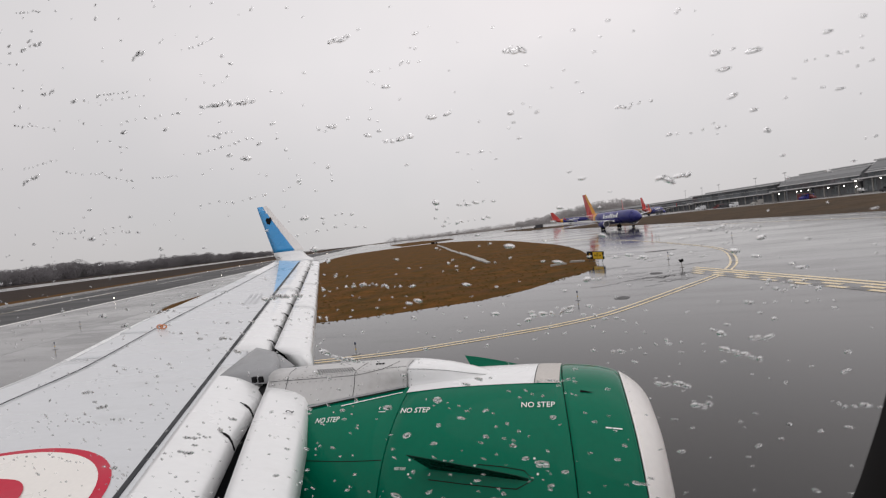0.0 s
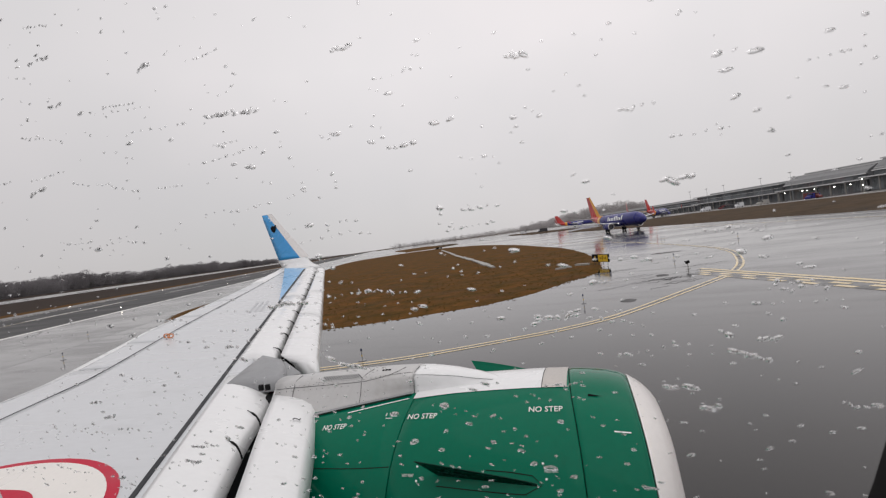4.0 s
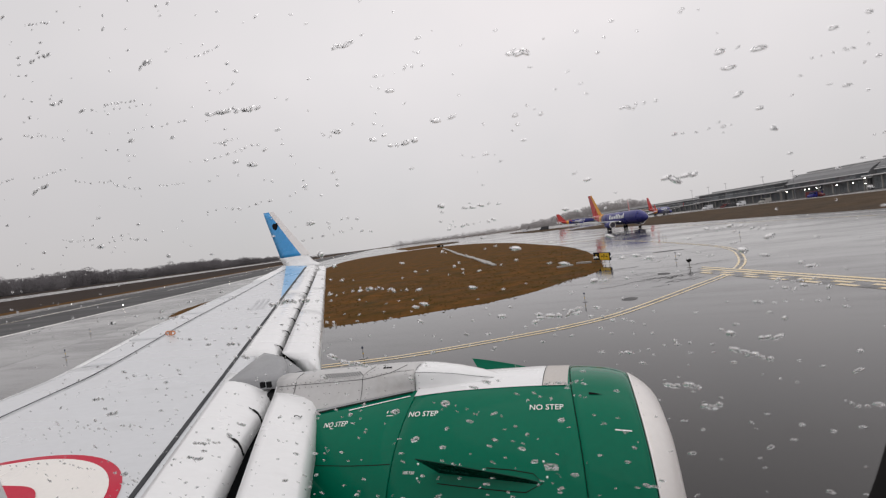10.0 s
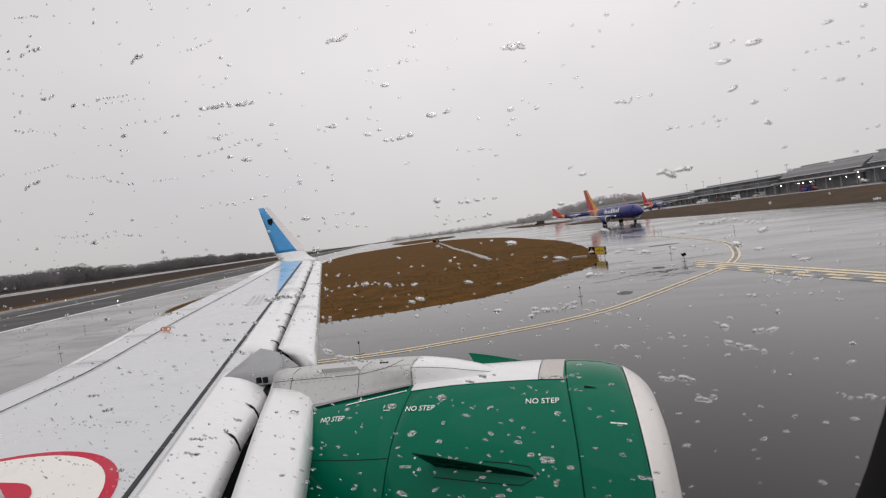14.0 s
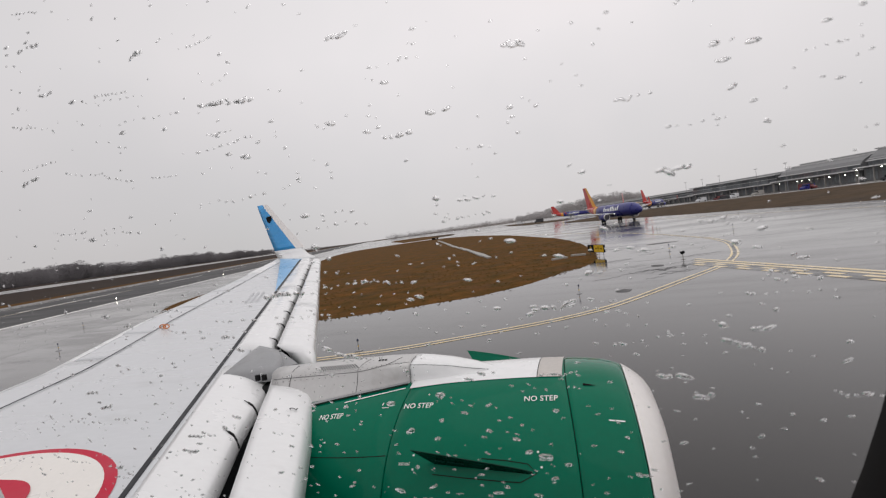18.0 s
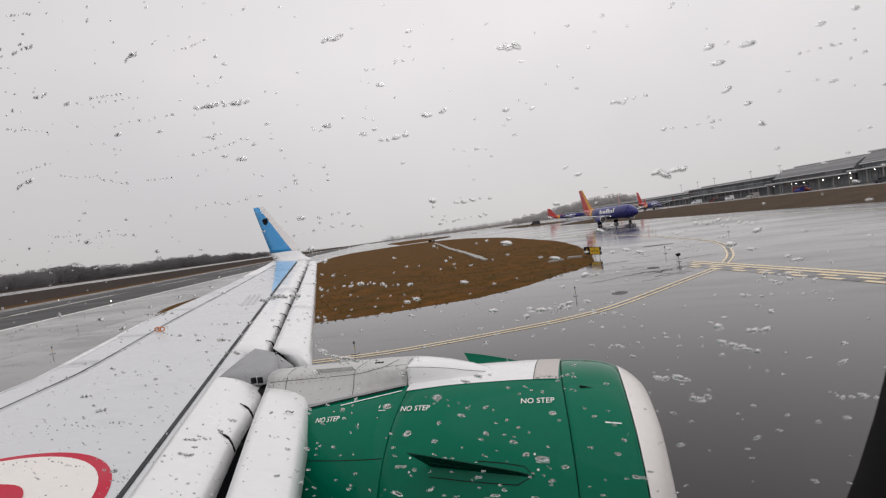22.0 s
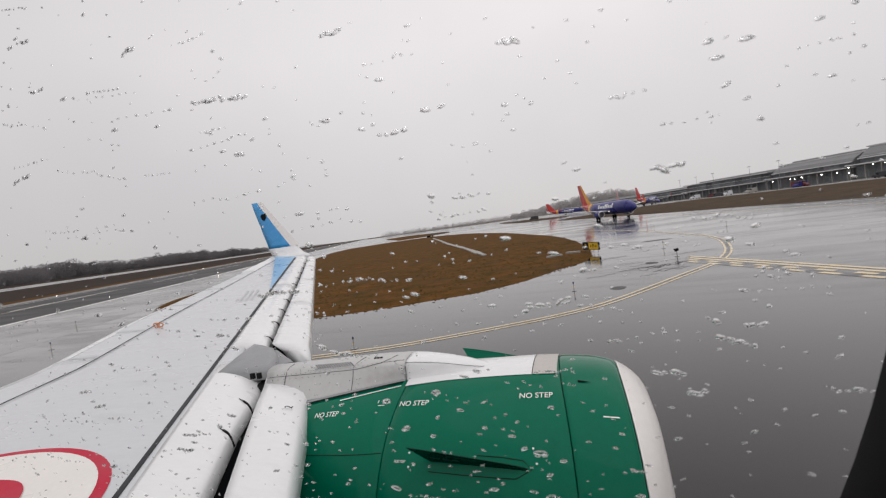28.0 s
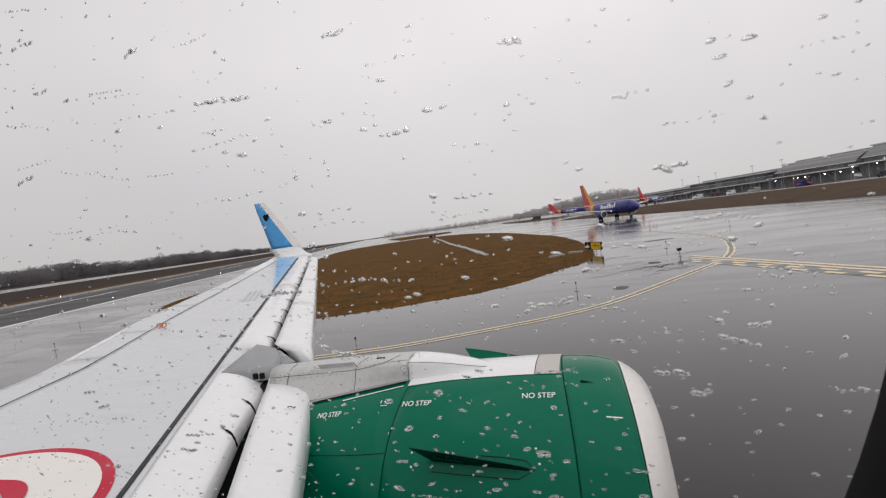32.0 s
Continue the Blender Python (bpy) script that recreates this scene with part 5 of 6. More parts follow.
def build_field_lights():
    g = thing("guard_light", pose(6.6, 36.5, 0.02, 0, 0, 200) @ Matrix.Diagonal((0.8, 0.8, 0.8, 1)), "dark runway guard light with two round heads", "light fixture", "guard lights")
    BESIDE.append(g)
    bm = bmesh.new(); rod(bm, (0, 0, 0), (0, 0, 0.45), 0.035); box(bm, (0, 0, 0.01), (0.3, 0.3, 0.03)); part("post", bm, CONCRETE, g)
    bm = bmesh.new(); box(bm, (0, 0, 0.60), (0.34, 0.18, 0.24), (0, 14, 0), 0.04); part("housing", bm, BLACK, g)
    for x in (-0.085, 0.085):
        bm = bmesh.new(); loft(bm, [ring((x, -0.09, 0.62), 0.06, (0, 1, 0), 16), ring((x, -0.2, 0.64), 0.07, (0, 1, 0), 16)]); part("visor", bm, BLACK, g)
        bm = bmesh.new(); loft(bm, [ring((x, -0.095, 0.62), 0.055, (0, 1, 0), 16), ring((x, -0.11, 0.62), 0.05, (0, 1, 0), 16)]); part("lens", bm, SIGN_YELLOW, g)
    e = thing("taxi_light", pose(6.81, 43.0, 0.02), "slim taxiway edge light on a thin post", "light fixture", "taxiway edge lights")
    BESIDE.append(e)
    bm = bmesh.new(); rod(bm, (0, 0, 0), (0, 0, 0.50), 0.016, 0.013); box(bm, (0, 0, 0.01), (0.26, 0.26, 0.03), (0, 0, 0), 0.008); part("post", bm, STEEL, e)
    bm = bmesh.new(); loft(bm, [ring((0, 0, 0.50 + z), r, (0, 0, 1), 12) for z, r in ((0, 0.035), (0.05, 0.042), (0.10, 0.034), (0.13, 0.012))]); part("lens", bm, BLUE_LENS, e)
    bm = bmesh.new(); rod(bm, (0, 0, 0.22), (0, 0, 0.30), 0.021); part("reflective_band", bm, SIGN_YELLOW, e)
    for p in ((-9.2, 17.2), (-0.5, 26.1), (10.8, 74.0), (-34.3, 22.8), (-46.5, 33.4)):
        BESIDE.append(copy_thing(e, pose(*p, 0.02) @ Matrix.Diagonal((1, 1, 0.8, 1))))
    for p in ((-3.2, 60.5), (-10.5, 75), (25.5, 62), (15.5, 82), (4.6, 104), (-6, 128), (39, 36)):
        copy_thing(e, pose(*p, 0.02))
    r = thing("runway_edge_light", pose(*rw(60.3, 40).xy, 0.03), "lit white runway edge light on a short stem", "light fixture", "runway edge lights")
    bm = bmesh.new(); rod(bm, (0, 0, 0), (0, 0, 0.32), 0.03); part("stem", bm, STEEL, r)
    bm = bmesh.new(); loft(bm, [ring((0, 0, 0.32 + z), q, (0, 0, 1), 12) for z, q in ((0, 0.05), (0.06, 0.06), (0.12, 0.045), (0.15, 0.015))]); part("lamp", bm, LAMP, r)
    for off in (60.3, 105.8):
        for j in range(18):
            if (off, j) != (60.3, 0):
                p = rw(off, 40 + 60 * j)
                copy_thing(r, pose(p.x, p.y, 0.03))


build_field_lights()

# ---- other airliners ----
NAVY = mat("dark_blue_livery", (0.030, 0.032, 0.185), 0.3, var=0.06, scale=0.4, coat=0.1, spec=0.35)
L_RED = mat("red_livery", (0.52, 0.035, 0.03), 0.3, var=0.06, scale=0.4, coat=0.3)
L_ORANGE = mat("orange_livery", (0.78, 0.36, 0.035), 0.3, var=0.06, scale=0.4, coat=0.3)
L_GREY = mat("jet_grey", (0.68, 0.69, 0.71), 0.35, var=0.06, scale=0.5)
COCKPIT = mat("dark_glazing", (0.012, 0.014, 0.018), 0.08, var=0.1, scale=2)
LAND_LAMP = glow("landing_lamp", (1.0, 0.96, 0.9), 0.8)


def build_jet(name, m, lab, group):
    """A twin jet airliner; its nose is at the origin and points along x."""
    j = thing(name, m, lab, "airliner", group)
    secs = ((0, 0.06, 2.85), (-0.35, 0.5, 2.9), (-1.0, 0.9, 3.0), (-2.0, 1.32, 3.15), (-3.2, 1.66, 3.28), (-4.6, 1.86, 3.36), (-6.5, 1.93, 3.4), (-14, 1.93, 3.4), (-20.5, 1.93, 3.4), (-22, 1.9, 3.43), (-24, 1.75, 3.58), (-26, 1.5, 3.83), (-28, 1.2, 4.13), (-30, 0.85, 4.45), (-32, 0.48, 4.75), (-33.2, 0.2, 4.9))
    def sect(x, grow=0.0):
        xs = [-s[0] for s in secs]
        r = float(np.interp(-x, xs, [s[1] for s in secs])) + grow
        z = float(np.interp(-x, xs, [s[2] for s in secs]))
        return [Vector((x, r * math.cos(a), z + 1.05 * r * math.sin(a))) for a in np.linspace(0, 2 * math.pi, 29)[:-1]]
    def tube(nm, x0, x1, mt, slant=0.0, l=""):
        bm = bmesh.new()
        xs = sorted({x0, x1, *[s[0] for s in secs if x1 < s[0] < x0]}, reverse=True)
        rings = []
        for x in xs:
            r = sect(x)
            rings.append([Vector((p.x - slant * (p.z - 3.4), p.y, p.z)) for p in r] if slant else r)
        loft(bm, rings)
        return part(nm, bm, mt, j, l, True)
    body = tube("fuselage", 0, -23.5, NAVY, 0, "dark blue fuselage")
    tube("fuselage_band", -23.5, -25.6, L_ORANGE, 0, "orange fuselage band")
    tube("tail_cone", -25.6, -33.2, L_RED, 0, "red tail cone")
    bm = bmesh.new()
    for y in (-1, 1):
        for i, (a, b) in enumerate(((0.02, 0.42), (0.46, 0.80), (0.84, 1.05))):
            q = [Vector((-2.05 - 0.55 * t - 0.25 * (1 - h), y * (0.10 + 1.18 * t), 4.02 + 0.42 * h - 0.10 * t)) for t, h in ((a, 0), (b, 0), (b, 1), (a, 1))]
            bm.faces.new([bm.verts.new(p) for p in q])
    part("cockpit_glazing", bm, COCKPIT, body)
    for y in (-1, 1):
        # white plain bars where the side carries its name
        bm = bmesh.new()
        for i in range(9):
            x = -9.3 - i * 1.0
            h = (0.9, 0.55, 0.6, 0.85, 0.85, 0.55, 0.55, 0.55, 0.8)[i]
            zs = np.linspace(3.45, 3.45 + 1.5 * h, 6)
            cols = [[bm.verts.new((x + dx, y * (1.97 * math.sqrt(1 - ((z - 3.4) / 2.07) ** 2) + 0.01), z)) for z in zs] for dx in (0, -0.62)]
            for k in range(5):
                bm.faces.new((cols[0][k], cols[1][k], cols[1][k + 1], cols[0][k + 1]))
        part("name_bar", bm, STENCIL, body, "white bars of lettering")
        # wing with its winglet
        bm = bmesh.new()
        rings = []
        for yy, x0, x1, z, t in ((1.2, -11.6, -18.3, 2.45, 0.42), (5.2, -14.0, -18.6, 2.85, 0.3), (10.5, -17.2, -20.3, 3.35, 0.2), (16.6, -20.6, -22.3, 3.95, 0.1)):
            rings.append([Vector((x0 + (x1 - x0) * s, y * yy, z + t * w)) for s, w in ((0, 0), (0.08, 0.5), (0.3, 0.75), (0.7, 0.4), (1, 0), (0.6, -0.35), (0.25, -0.45), (0.05, -0.3))])
        loft(bm, rings)
        wg = part("wing", bm, L_GREY, j, "light grey wing", True)
        bm = bmesh.new()
        loft(bm, [[Vector((x0, y * yy, z)), Vector(((x0 + x1) / 2, y * (yy + 0.06), z)), Vector((x1, y * yy, z)), Vector(((x0 + x1) / 2, y * (yy - 0.06), z))] for x0, x1, yy, z in ((-20.6, -22.3, 16.6, 3.95), (-21.4, -22.5, 17.0, 4.35), (-22.6, -23.2, 17.4, 6.3))])
        part("winglet", bm, L_RED, wg, "red winglet")
        # engine
        bm = bmesh.new()
        loft(bm, [ring((x, y * 4.85, 1.78), (r, r * 0.95), (1, 0, 0), 28) for x, r in ((-10.9, 0.84), (-10.75, 0.93), (-11.0, 1.03), (-11.8, 1.08), (-13.2, 1.02), (-14.4, 0.82))], True, False)
        en = part("engine", bm, NAVY, j, "dark blue engine", True)
        bm = bmesh.new()
        loft(bm, [ring((-11.3, y * 4.85, 1.78), 0.82, (1, 0, 0), 24), ring((-11.34, y * 4.85, 1.78), 0.82, (1, 0, 0), 24)])
        part("fan", bm, FAN, en)
        bm = bmesh.new()
        loft(bm, [ring((-14.3, y * 4.85, 1.78), 0.6, (1, 0, 0), 20), ring((-15.6, y * 4.85, 1.8), 0.28, (1, 0, 0), 20)])
        part("nozzle", bm, FAN, en)
        bm = bmesh.new()
        loft(bm, [ring((x, y * 4.85, 1.78), (r, r * 0.95), (1, 0, 0), 28) for x, r in ((-10.9, 0.845), (-10.72, 0.90), (-10.76, 0.97), (-10.95, 1.03))], True, False)
        part("inlet_lip", bm, LIP, en, "", True)
        bm = bmesh.new()
        loft(bm, [[Vector((x, y * 4.85 + d, z)) for d, z in ((-0.12, a), (-0.12, b), (0.12, b), (0.12, a))] for x, a, b in ((-11.6, 2.75, 2.85), (-13, 2.5, 3.0), (-15.5, 2.4, 2.9))])
        part("pylon", bm, L_GREY, en)
        # tailplane
        bm = bmesh.new()
        loft(bm, [[Vector((x0, y * yy, z)), Vector((x0 * 0.6 + x1 * 0.4, y * yy, z + t)), Vector((x1, y * yy, z)), Vector((x0 * 0.6 + x1 * 0.4, y * yy, z - t))] for yy, x0, x1, z, t in ((0.4, -28.6, -32.6, 4.7, 0.16), (6.9, -32.6, -34.1, 5.4, 0.06))])
        part("tailplane", bm, L_ORANGE if y > 0 else L_GREY, j)
        # main gear
        bm = bmesh.new()
        rod(bm, (-17.0, y * 2.8, 0.6), (-17.0, y * 2.8, 2.3), 0.13)
        lg = part("gear_leg", bm, STEEL, j)
        for d in (-0.38, 0.38):
            bm = bmesh.new()
            loft(bm, [ring((-17.0, y * 2.8 + d + e, 0.57), r, (0, 1, 0), 24) for e, r in ((-0.18, 0.42), (-0.12, 0.56), (0.12, 0.56), (0.18, 0.42))])
            part("wheel", bm, BLACK, lg, "", True)
        bm = bmesh.new()
        loft(bm, [ring((-11.95, y * 1.95, 2.45), 0.10, (1, 0, 0), 12), ring((-11.5, y * 1.95, 2.45), 0.16, (1, 0, 0), 12)])
        part("landing_light", bm, LAND_LAMP, wg)
    bm = bmesh.new()
    rod(bm, (-4.4, 0, 0.35), (-4.4, 0, 1.9), 0.09)
    ng = part("nose_gear", bm, STEEL, j)
    for d in (-0.2, 0.2):
        bm = bmesh.new()
        loft(bm, [ring((-4.4, d + e, 0.34), r, (0, 1, 0), 20) for e, r in ((-0.1, 0.26), (-0.07, 0.34), (0.07, 0.34), (0.1, 0.26))])
        part("wheel", bm, BLACK, ng, "", True)
    # fin in red and orange with a yellow rear
    def fin(nm, f0, f1, mt, l):
        bm = bmesh.new()
        rings = []
        for t in np.linspace(0, 1, 6):
            lo, hi = -25.6 - 5.9 * t, -32.2 - 2.0 * t
            z = 4.9 + 7.5 * t
            a, b = lo + (hi - lo) * f0, lo + (hi - lo) * f1
            w = 0.20 - 0.12 * t
            rings.append([Vector((a, 0, z)) if f0 == 0 else Vector((a, w, z)), Vector(((a + b) / 2, w, z)), Vector((b, w if f1 < 1 else 0.02, z)), Vector((b, -w if f1 < 1 else -0.02, z)), Vector(((a + b) / 2, -w, z)), Vector((a, -w if f0 > 0 else -0.02, z))])
        loft(bm, rings)
        return part(nm, bm, mt, j, l)
    fin("fin", 0, 0.34, L_ORANGE, "orange front of the tail fin")
    fin("rudder", 0.34, 1.0, L_RED, "red rear of the tail fin")
    return j


jet = build_jet("taxiing_jet", pose(15.5, 131.0, 0.03, 0, 0, -64.5) @ Matrix.Diagonal((0.91, 0.91, 0.91, 1)), "dark blue jet with orange and red tail on the wet taxiway", "blue jets")
BESIDE.append(jet)
side_on = math.degrees(math.atan2(-ST.y, -ST.x))
to_gate = math.degrees(math.atan2(SN.y, SN.x))
for p, a, beside in (((8.7, 419.9), 4, 1), ((29.8, 316.5), 80, 1), ((51.0, 322.0), 60, 1), (tuple(st(139, 8).xy), side_on + 12, 0), (tuple(st(139, -52).xy), side_on + 10, 0), (tuple(st(139, -112).xy), side_on + 14, 0)):
    k = copy_thing(jet, pose(*p, 0.04, 0, 0, a))
    k.name = "parked_jet"
    k["label"] = "dark blue jet with red tail parked at the terminal"
    if beside:
        BESIDE.append(k)
    for c in k.children:
        if c.name.startswith("fin"):
            c.data = c.data.copy()
            c.data.materials[0] = L_RED

# ---- terminal and what stands in front of it ----
ROOF = mat("terminal_roof", (0.36, 0.365, 0.37), 0.5, var=0.1, scale=0.15, fine=2, dirt=(0.16, 0.16, 0.165))
METAL = mat("sloping_roof_metal", (0.17, 0.173, 0.178), 0.5, var=0.2, scale=0.2, fine=1.5, dirt=(0.11, 0.11, 0.115), stretch=(4, 0.4, 0.4))
FASCIA = mat("pale_fascia", (0.60, 0.60, 0.60), 0.45, var=0.08, scale=0.3)
WALL = mat("dark_terminal_wall", (0.175, 0.178, 0.184), 0.6, var=0.15, scale=0.2, fine=2, per_object=0.15)
PANE = mat("grey_glazing", (0.17, 0.185, 0.195), 0.10, var=0.25, scale=0.25, fine=1.5, per_object=0.35)
WARM = glow("apron_lamp", (1.0, 0.96, 0.88), 16.0)


def st_pose(off, along, z=0.0, turn=0.0):
    p = st(off, along)
    return pose(p.x, p.y, z, 0, 0, math.degrees(math.atan2(ST.y, ST.x)) + turn)


def build_terminal():
    """Local x runs along the terminal, local -y faces the field."""
    def hall(lab, s0, s1, off, depth, low, high, setback, slope=False):
        t = thing("terminal", st_pose(off, s0), lab, "terminal building")
        ln = s1 - s0
        bm = bmesh.new(); box(bm, (ln / 2, -(depth / 2 + 1.5), low / 2), (ln, depth - 3.0, low)); part("wall", bm, WALL, t, "dark recessed ground floor")
        bm = bmesh.new(); box(bm, (ln / 2, -depth / 2, low + 0.25), (ln + 1, depth + 2.4, 0.5), (0, 0, 0), 0.06); part("canopy", bm, FASCIA, t, "pale canopy edge")
        bm = bmesh.new()
        if slope:
            box(bm, (ln / 2, -(setback / 2 + depth / 2), low + 1.5), (ln - 0.6, depth - setback, 2.0))
            box(bm, (ln / 2, -(setback + 5.1 + depth) / 2, (low + high) / 2 + 1.6), (ln - 0.7, depth - setback - 5.1, high - low - 1.8))
        else:
            box(bm, (ln / 2, -(setback / 2 + depth / 2), (low + high) / 2 + 0.2), (ln - 0.6, depth - setback, high - low - 0.6))
        part("wall", bm, WALL, t)
        brow = -(setback + 4.6) if slope else -setback * 0.66 + 1.0
        bm = bmesh.new(); box(bm, (ln / 2, (brow - depth) / 2, high + (1.0 if slope else 0)), (ln + 2, depth + brow, 0.55), (0, 0, 0), 0.08)
        box(bm, (ln / 2, -(depth / 2 + setback), high + (1.6 if slope else 0.75)), (ln - 8, depth * 0.5, 0.9), (0, 0, 0), 0.1)
        rf = part("roof", bm, ROOF, t, "grey flat roof")
        bm = bmesh.new(); box(bm, (ln / 2, brow + 0.02, high + (1.0 if slope else 0)), (ln + 2.05, 0.12, 0.42)); part("fascia", bm, FASCIA, rf)
        for y, z, h in ((-(depth * 0.25 + setback) + 0.1, high + (1.9 if slope else 1.15), 0.22), (1.28, low + 0.25, 0.3), (-setback + 0.1, (low + high) / 2 + 0.3, 0.16)):
            bm = bmesh.new(); box(bm, (ln / 2, y, z), (ln - (8 if z > high else 0.4), 0.14, h)); part("fascia", bm, FASCIA, rf)
        if slope:
            bm = bmesh.new()
            loft(bm, [[Vector((x, -setback + 0.9, low + 2.5)), Vector((x, -setback - 0.9, low + 4.2)), Vector((x, -setback - 5.0, high + 1.0)), Vector((x, -setback - 5.0, low + 2.5))] for x in (0.4, ln - 0.4)])
            part("sloping_roof", bm, METAL, rf, "pale grey sloping metal roof")
            bm = bmesh.new(); box(bm, (ln / 2, -setback + 1.0, low + 2.5), (ln - 0.4, 0.16, 0.34)); part("fascia", bm, FASCIA, rf)
        nb = int(ln / 6.5)
        cb = pb = ub = None
        for i in range(nb + 1):
            x = ln * i / nb
            bm = bmesh.new(); box(bm, (0, 0, low / 2), (0.38, 0.5, low), (0, 0, 0), 0.05)
            if cb is None:
                cb = part("column", bm, CONCRETE, t); o = cb
            else:
                bm.free(); o = new("column", cb.data); o.parent = t
            o.matrix_basis = pose(x, -0.5, 0)
            if i == nb:
                break
            for nm, y, z0, z1, w in (("window", -setback + 0.03, low + 0.7, low + 2.3 if slope else high - 0.5, ln / nb - 0.5), ("window", -2.97, 0.5, low - 0.6, ln / nb - 1.6)):
                bm = bmesh.new()
                n = 4
                for k in range(n):
                    box(bm, (-w / 2 + w * (k + 0.5) / n, 0, 0), (w / n - 0.14, 0.10, z1 - z0))
                pn = part(nm, bm, PANE, t)
                pn.matrix_basis = pose(x + ln / nb / 2, y, (z0 + z1) / 2)
        return t
    hall("long dark glass-fronted terminal with pale layered roof edges", -230, 186, 168, 34, 5.6, 11.6, 5, True)
    hall("dark terminal wing with a grey flat roof", 188, 232, 169, 30, 4.8, 10.0, 4, True)
    hall("lower dark concourse with a grey flat roof", 234, 306, 170, 26, 4.2, 8.7, 3)
    hall("far low concourse building with a flat roof", 310, 520, 176, 24, 3.6, 7.2, 3)
    # lamps under the canopy
    bm = bmesh.new(); box(bm, (0, 0, 0), (0.5, 0.3, 0.22), (0, 0, 0), 0.04)
    l = thing("canopy_light", st_pose(166.0, -40, 5.25), "small bright white lamp under the terminal canopy", "lamp", "canopy lamps")
    part("housing", bm, FASCIA, l)
    bm = bmesh.new(); box(bm, (0, 0.0, -0.16), (0.30, 0.30, 0.16), (0, 0, 0), 0.03); part("lens", bm, WARM, l)
    for i in range(48):
        s = -30 + i * 5.4 + 3 * math.sin(i * 2.3)
        copy_thing(l, st_pose(165.6, s, 5.25 if i % 3 else 3.1) if s < 186 else st_pose(168.2, s, 3.9))


build_terminal()


def build_tower():
    t = thing("control_tower", st_pose(330, -95), "dark concrete control tower with a wide glazed cab", "tower")
    bm = bmesh.new(); loft(bm, [ring((0, 0, z), r, (0, 0, 1), 8) for z, r in ((0, 5), (30, 4.6), (32, 5.6), (36, 6.4))]); part("shaft", bm, CONCRETE, t)
    bm = bmesh.new(); loft(bm, [ring((0, 0, z), r, (0, 0, 1), 8) for z, r in ((36, 6.0), (40, 7.0))]); part("cab_glazing", bm, PANE, t)
    bm = bmesh.new(); loft(bm, [ring((0, 0, z), r, (0, 0, 1), 8) for z, r in ((40, 7.6), (41.2, 7.6), (42, 5))]); part("roof", bm, ROOF, t)


build_tower()


def build_boom_truck():
    t = thing("boom_truck", pose(79.5, 150.4, 0.04, 0, 0, 155), "service truck with a long raised dark boom", "truck")
    bm = bmesh.new(); box(bm, (0, 0, 1.15), (7.6, 2.4, 0.5), (0, 0, 0), 0.05); box(bm, (-0.6, 0, 2.0), (4.2, 2.2, 1.3), (0, 0, 0), 0.1); part("bed", bm, L_GREY, t)
    bm = bmesh.new(); box(bm, (2.9, 0, 1.95), (1.8, 2.3, 1.9), (0, 0, 0), 0.2); part("cab", bm, STENCIL, t)
    bm = bmesh.new(); box(bm, (3.2, 0, 2.45), (1.3, 2.34, 0.7), (0, 0, 0), 0.08); part("cab_glazing", bm, COCKPIT, t)
    for x in (-2.6, -1.4, 2.8):
        for y in (-1.0, 1.0):
            bm = bmesh.new(); loft(bm, [ring((x, y + d, 0.5), r, (0, 1, 0), 20) for d, r in ((-0.16, 0.4), (-0.12, 0.5), (0.12, 0.5), (0.16, 0.4))]); part("wheel", bm, BLACK, t)
    inv = t.matrix_basis.inverted()
    a, b = inv @ Vector((79.3, 150.5, 3.0)), inv @ Vector((65.5, 156.9, 24.2))
    bm = bmesh.new()
    mid = a.lerp(b, 0.5)
    rod(bm, a, mid, 0.30, 0.26, 8); rod(bm, mid, b, 0.21, 0.15, 8)
    part("boom", bm, DARK_STEEL, t, "dark telescopic boom")
    bm = bmesh.new(); box(bm, b + Vector((0.2, 0, -0.25)), (1.3, 0.7, 0.35), (0, 0, 0), 0.04); part("boom_head", bm, DARK_STEEL, t)


build_boom_truck()


DULL_RED = mat("dull_red_paint", (0.15, 0.03, 0.03), 0.45, var=0.1, scale=1)


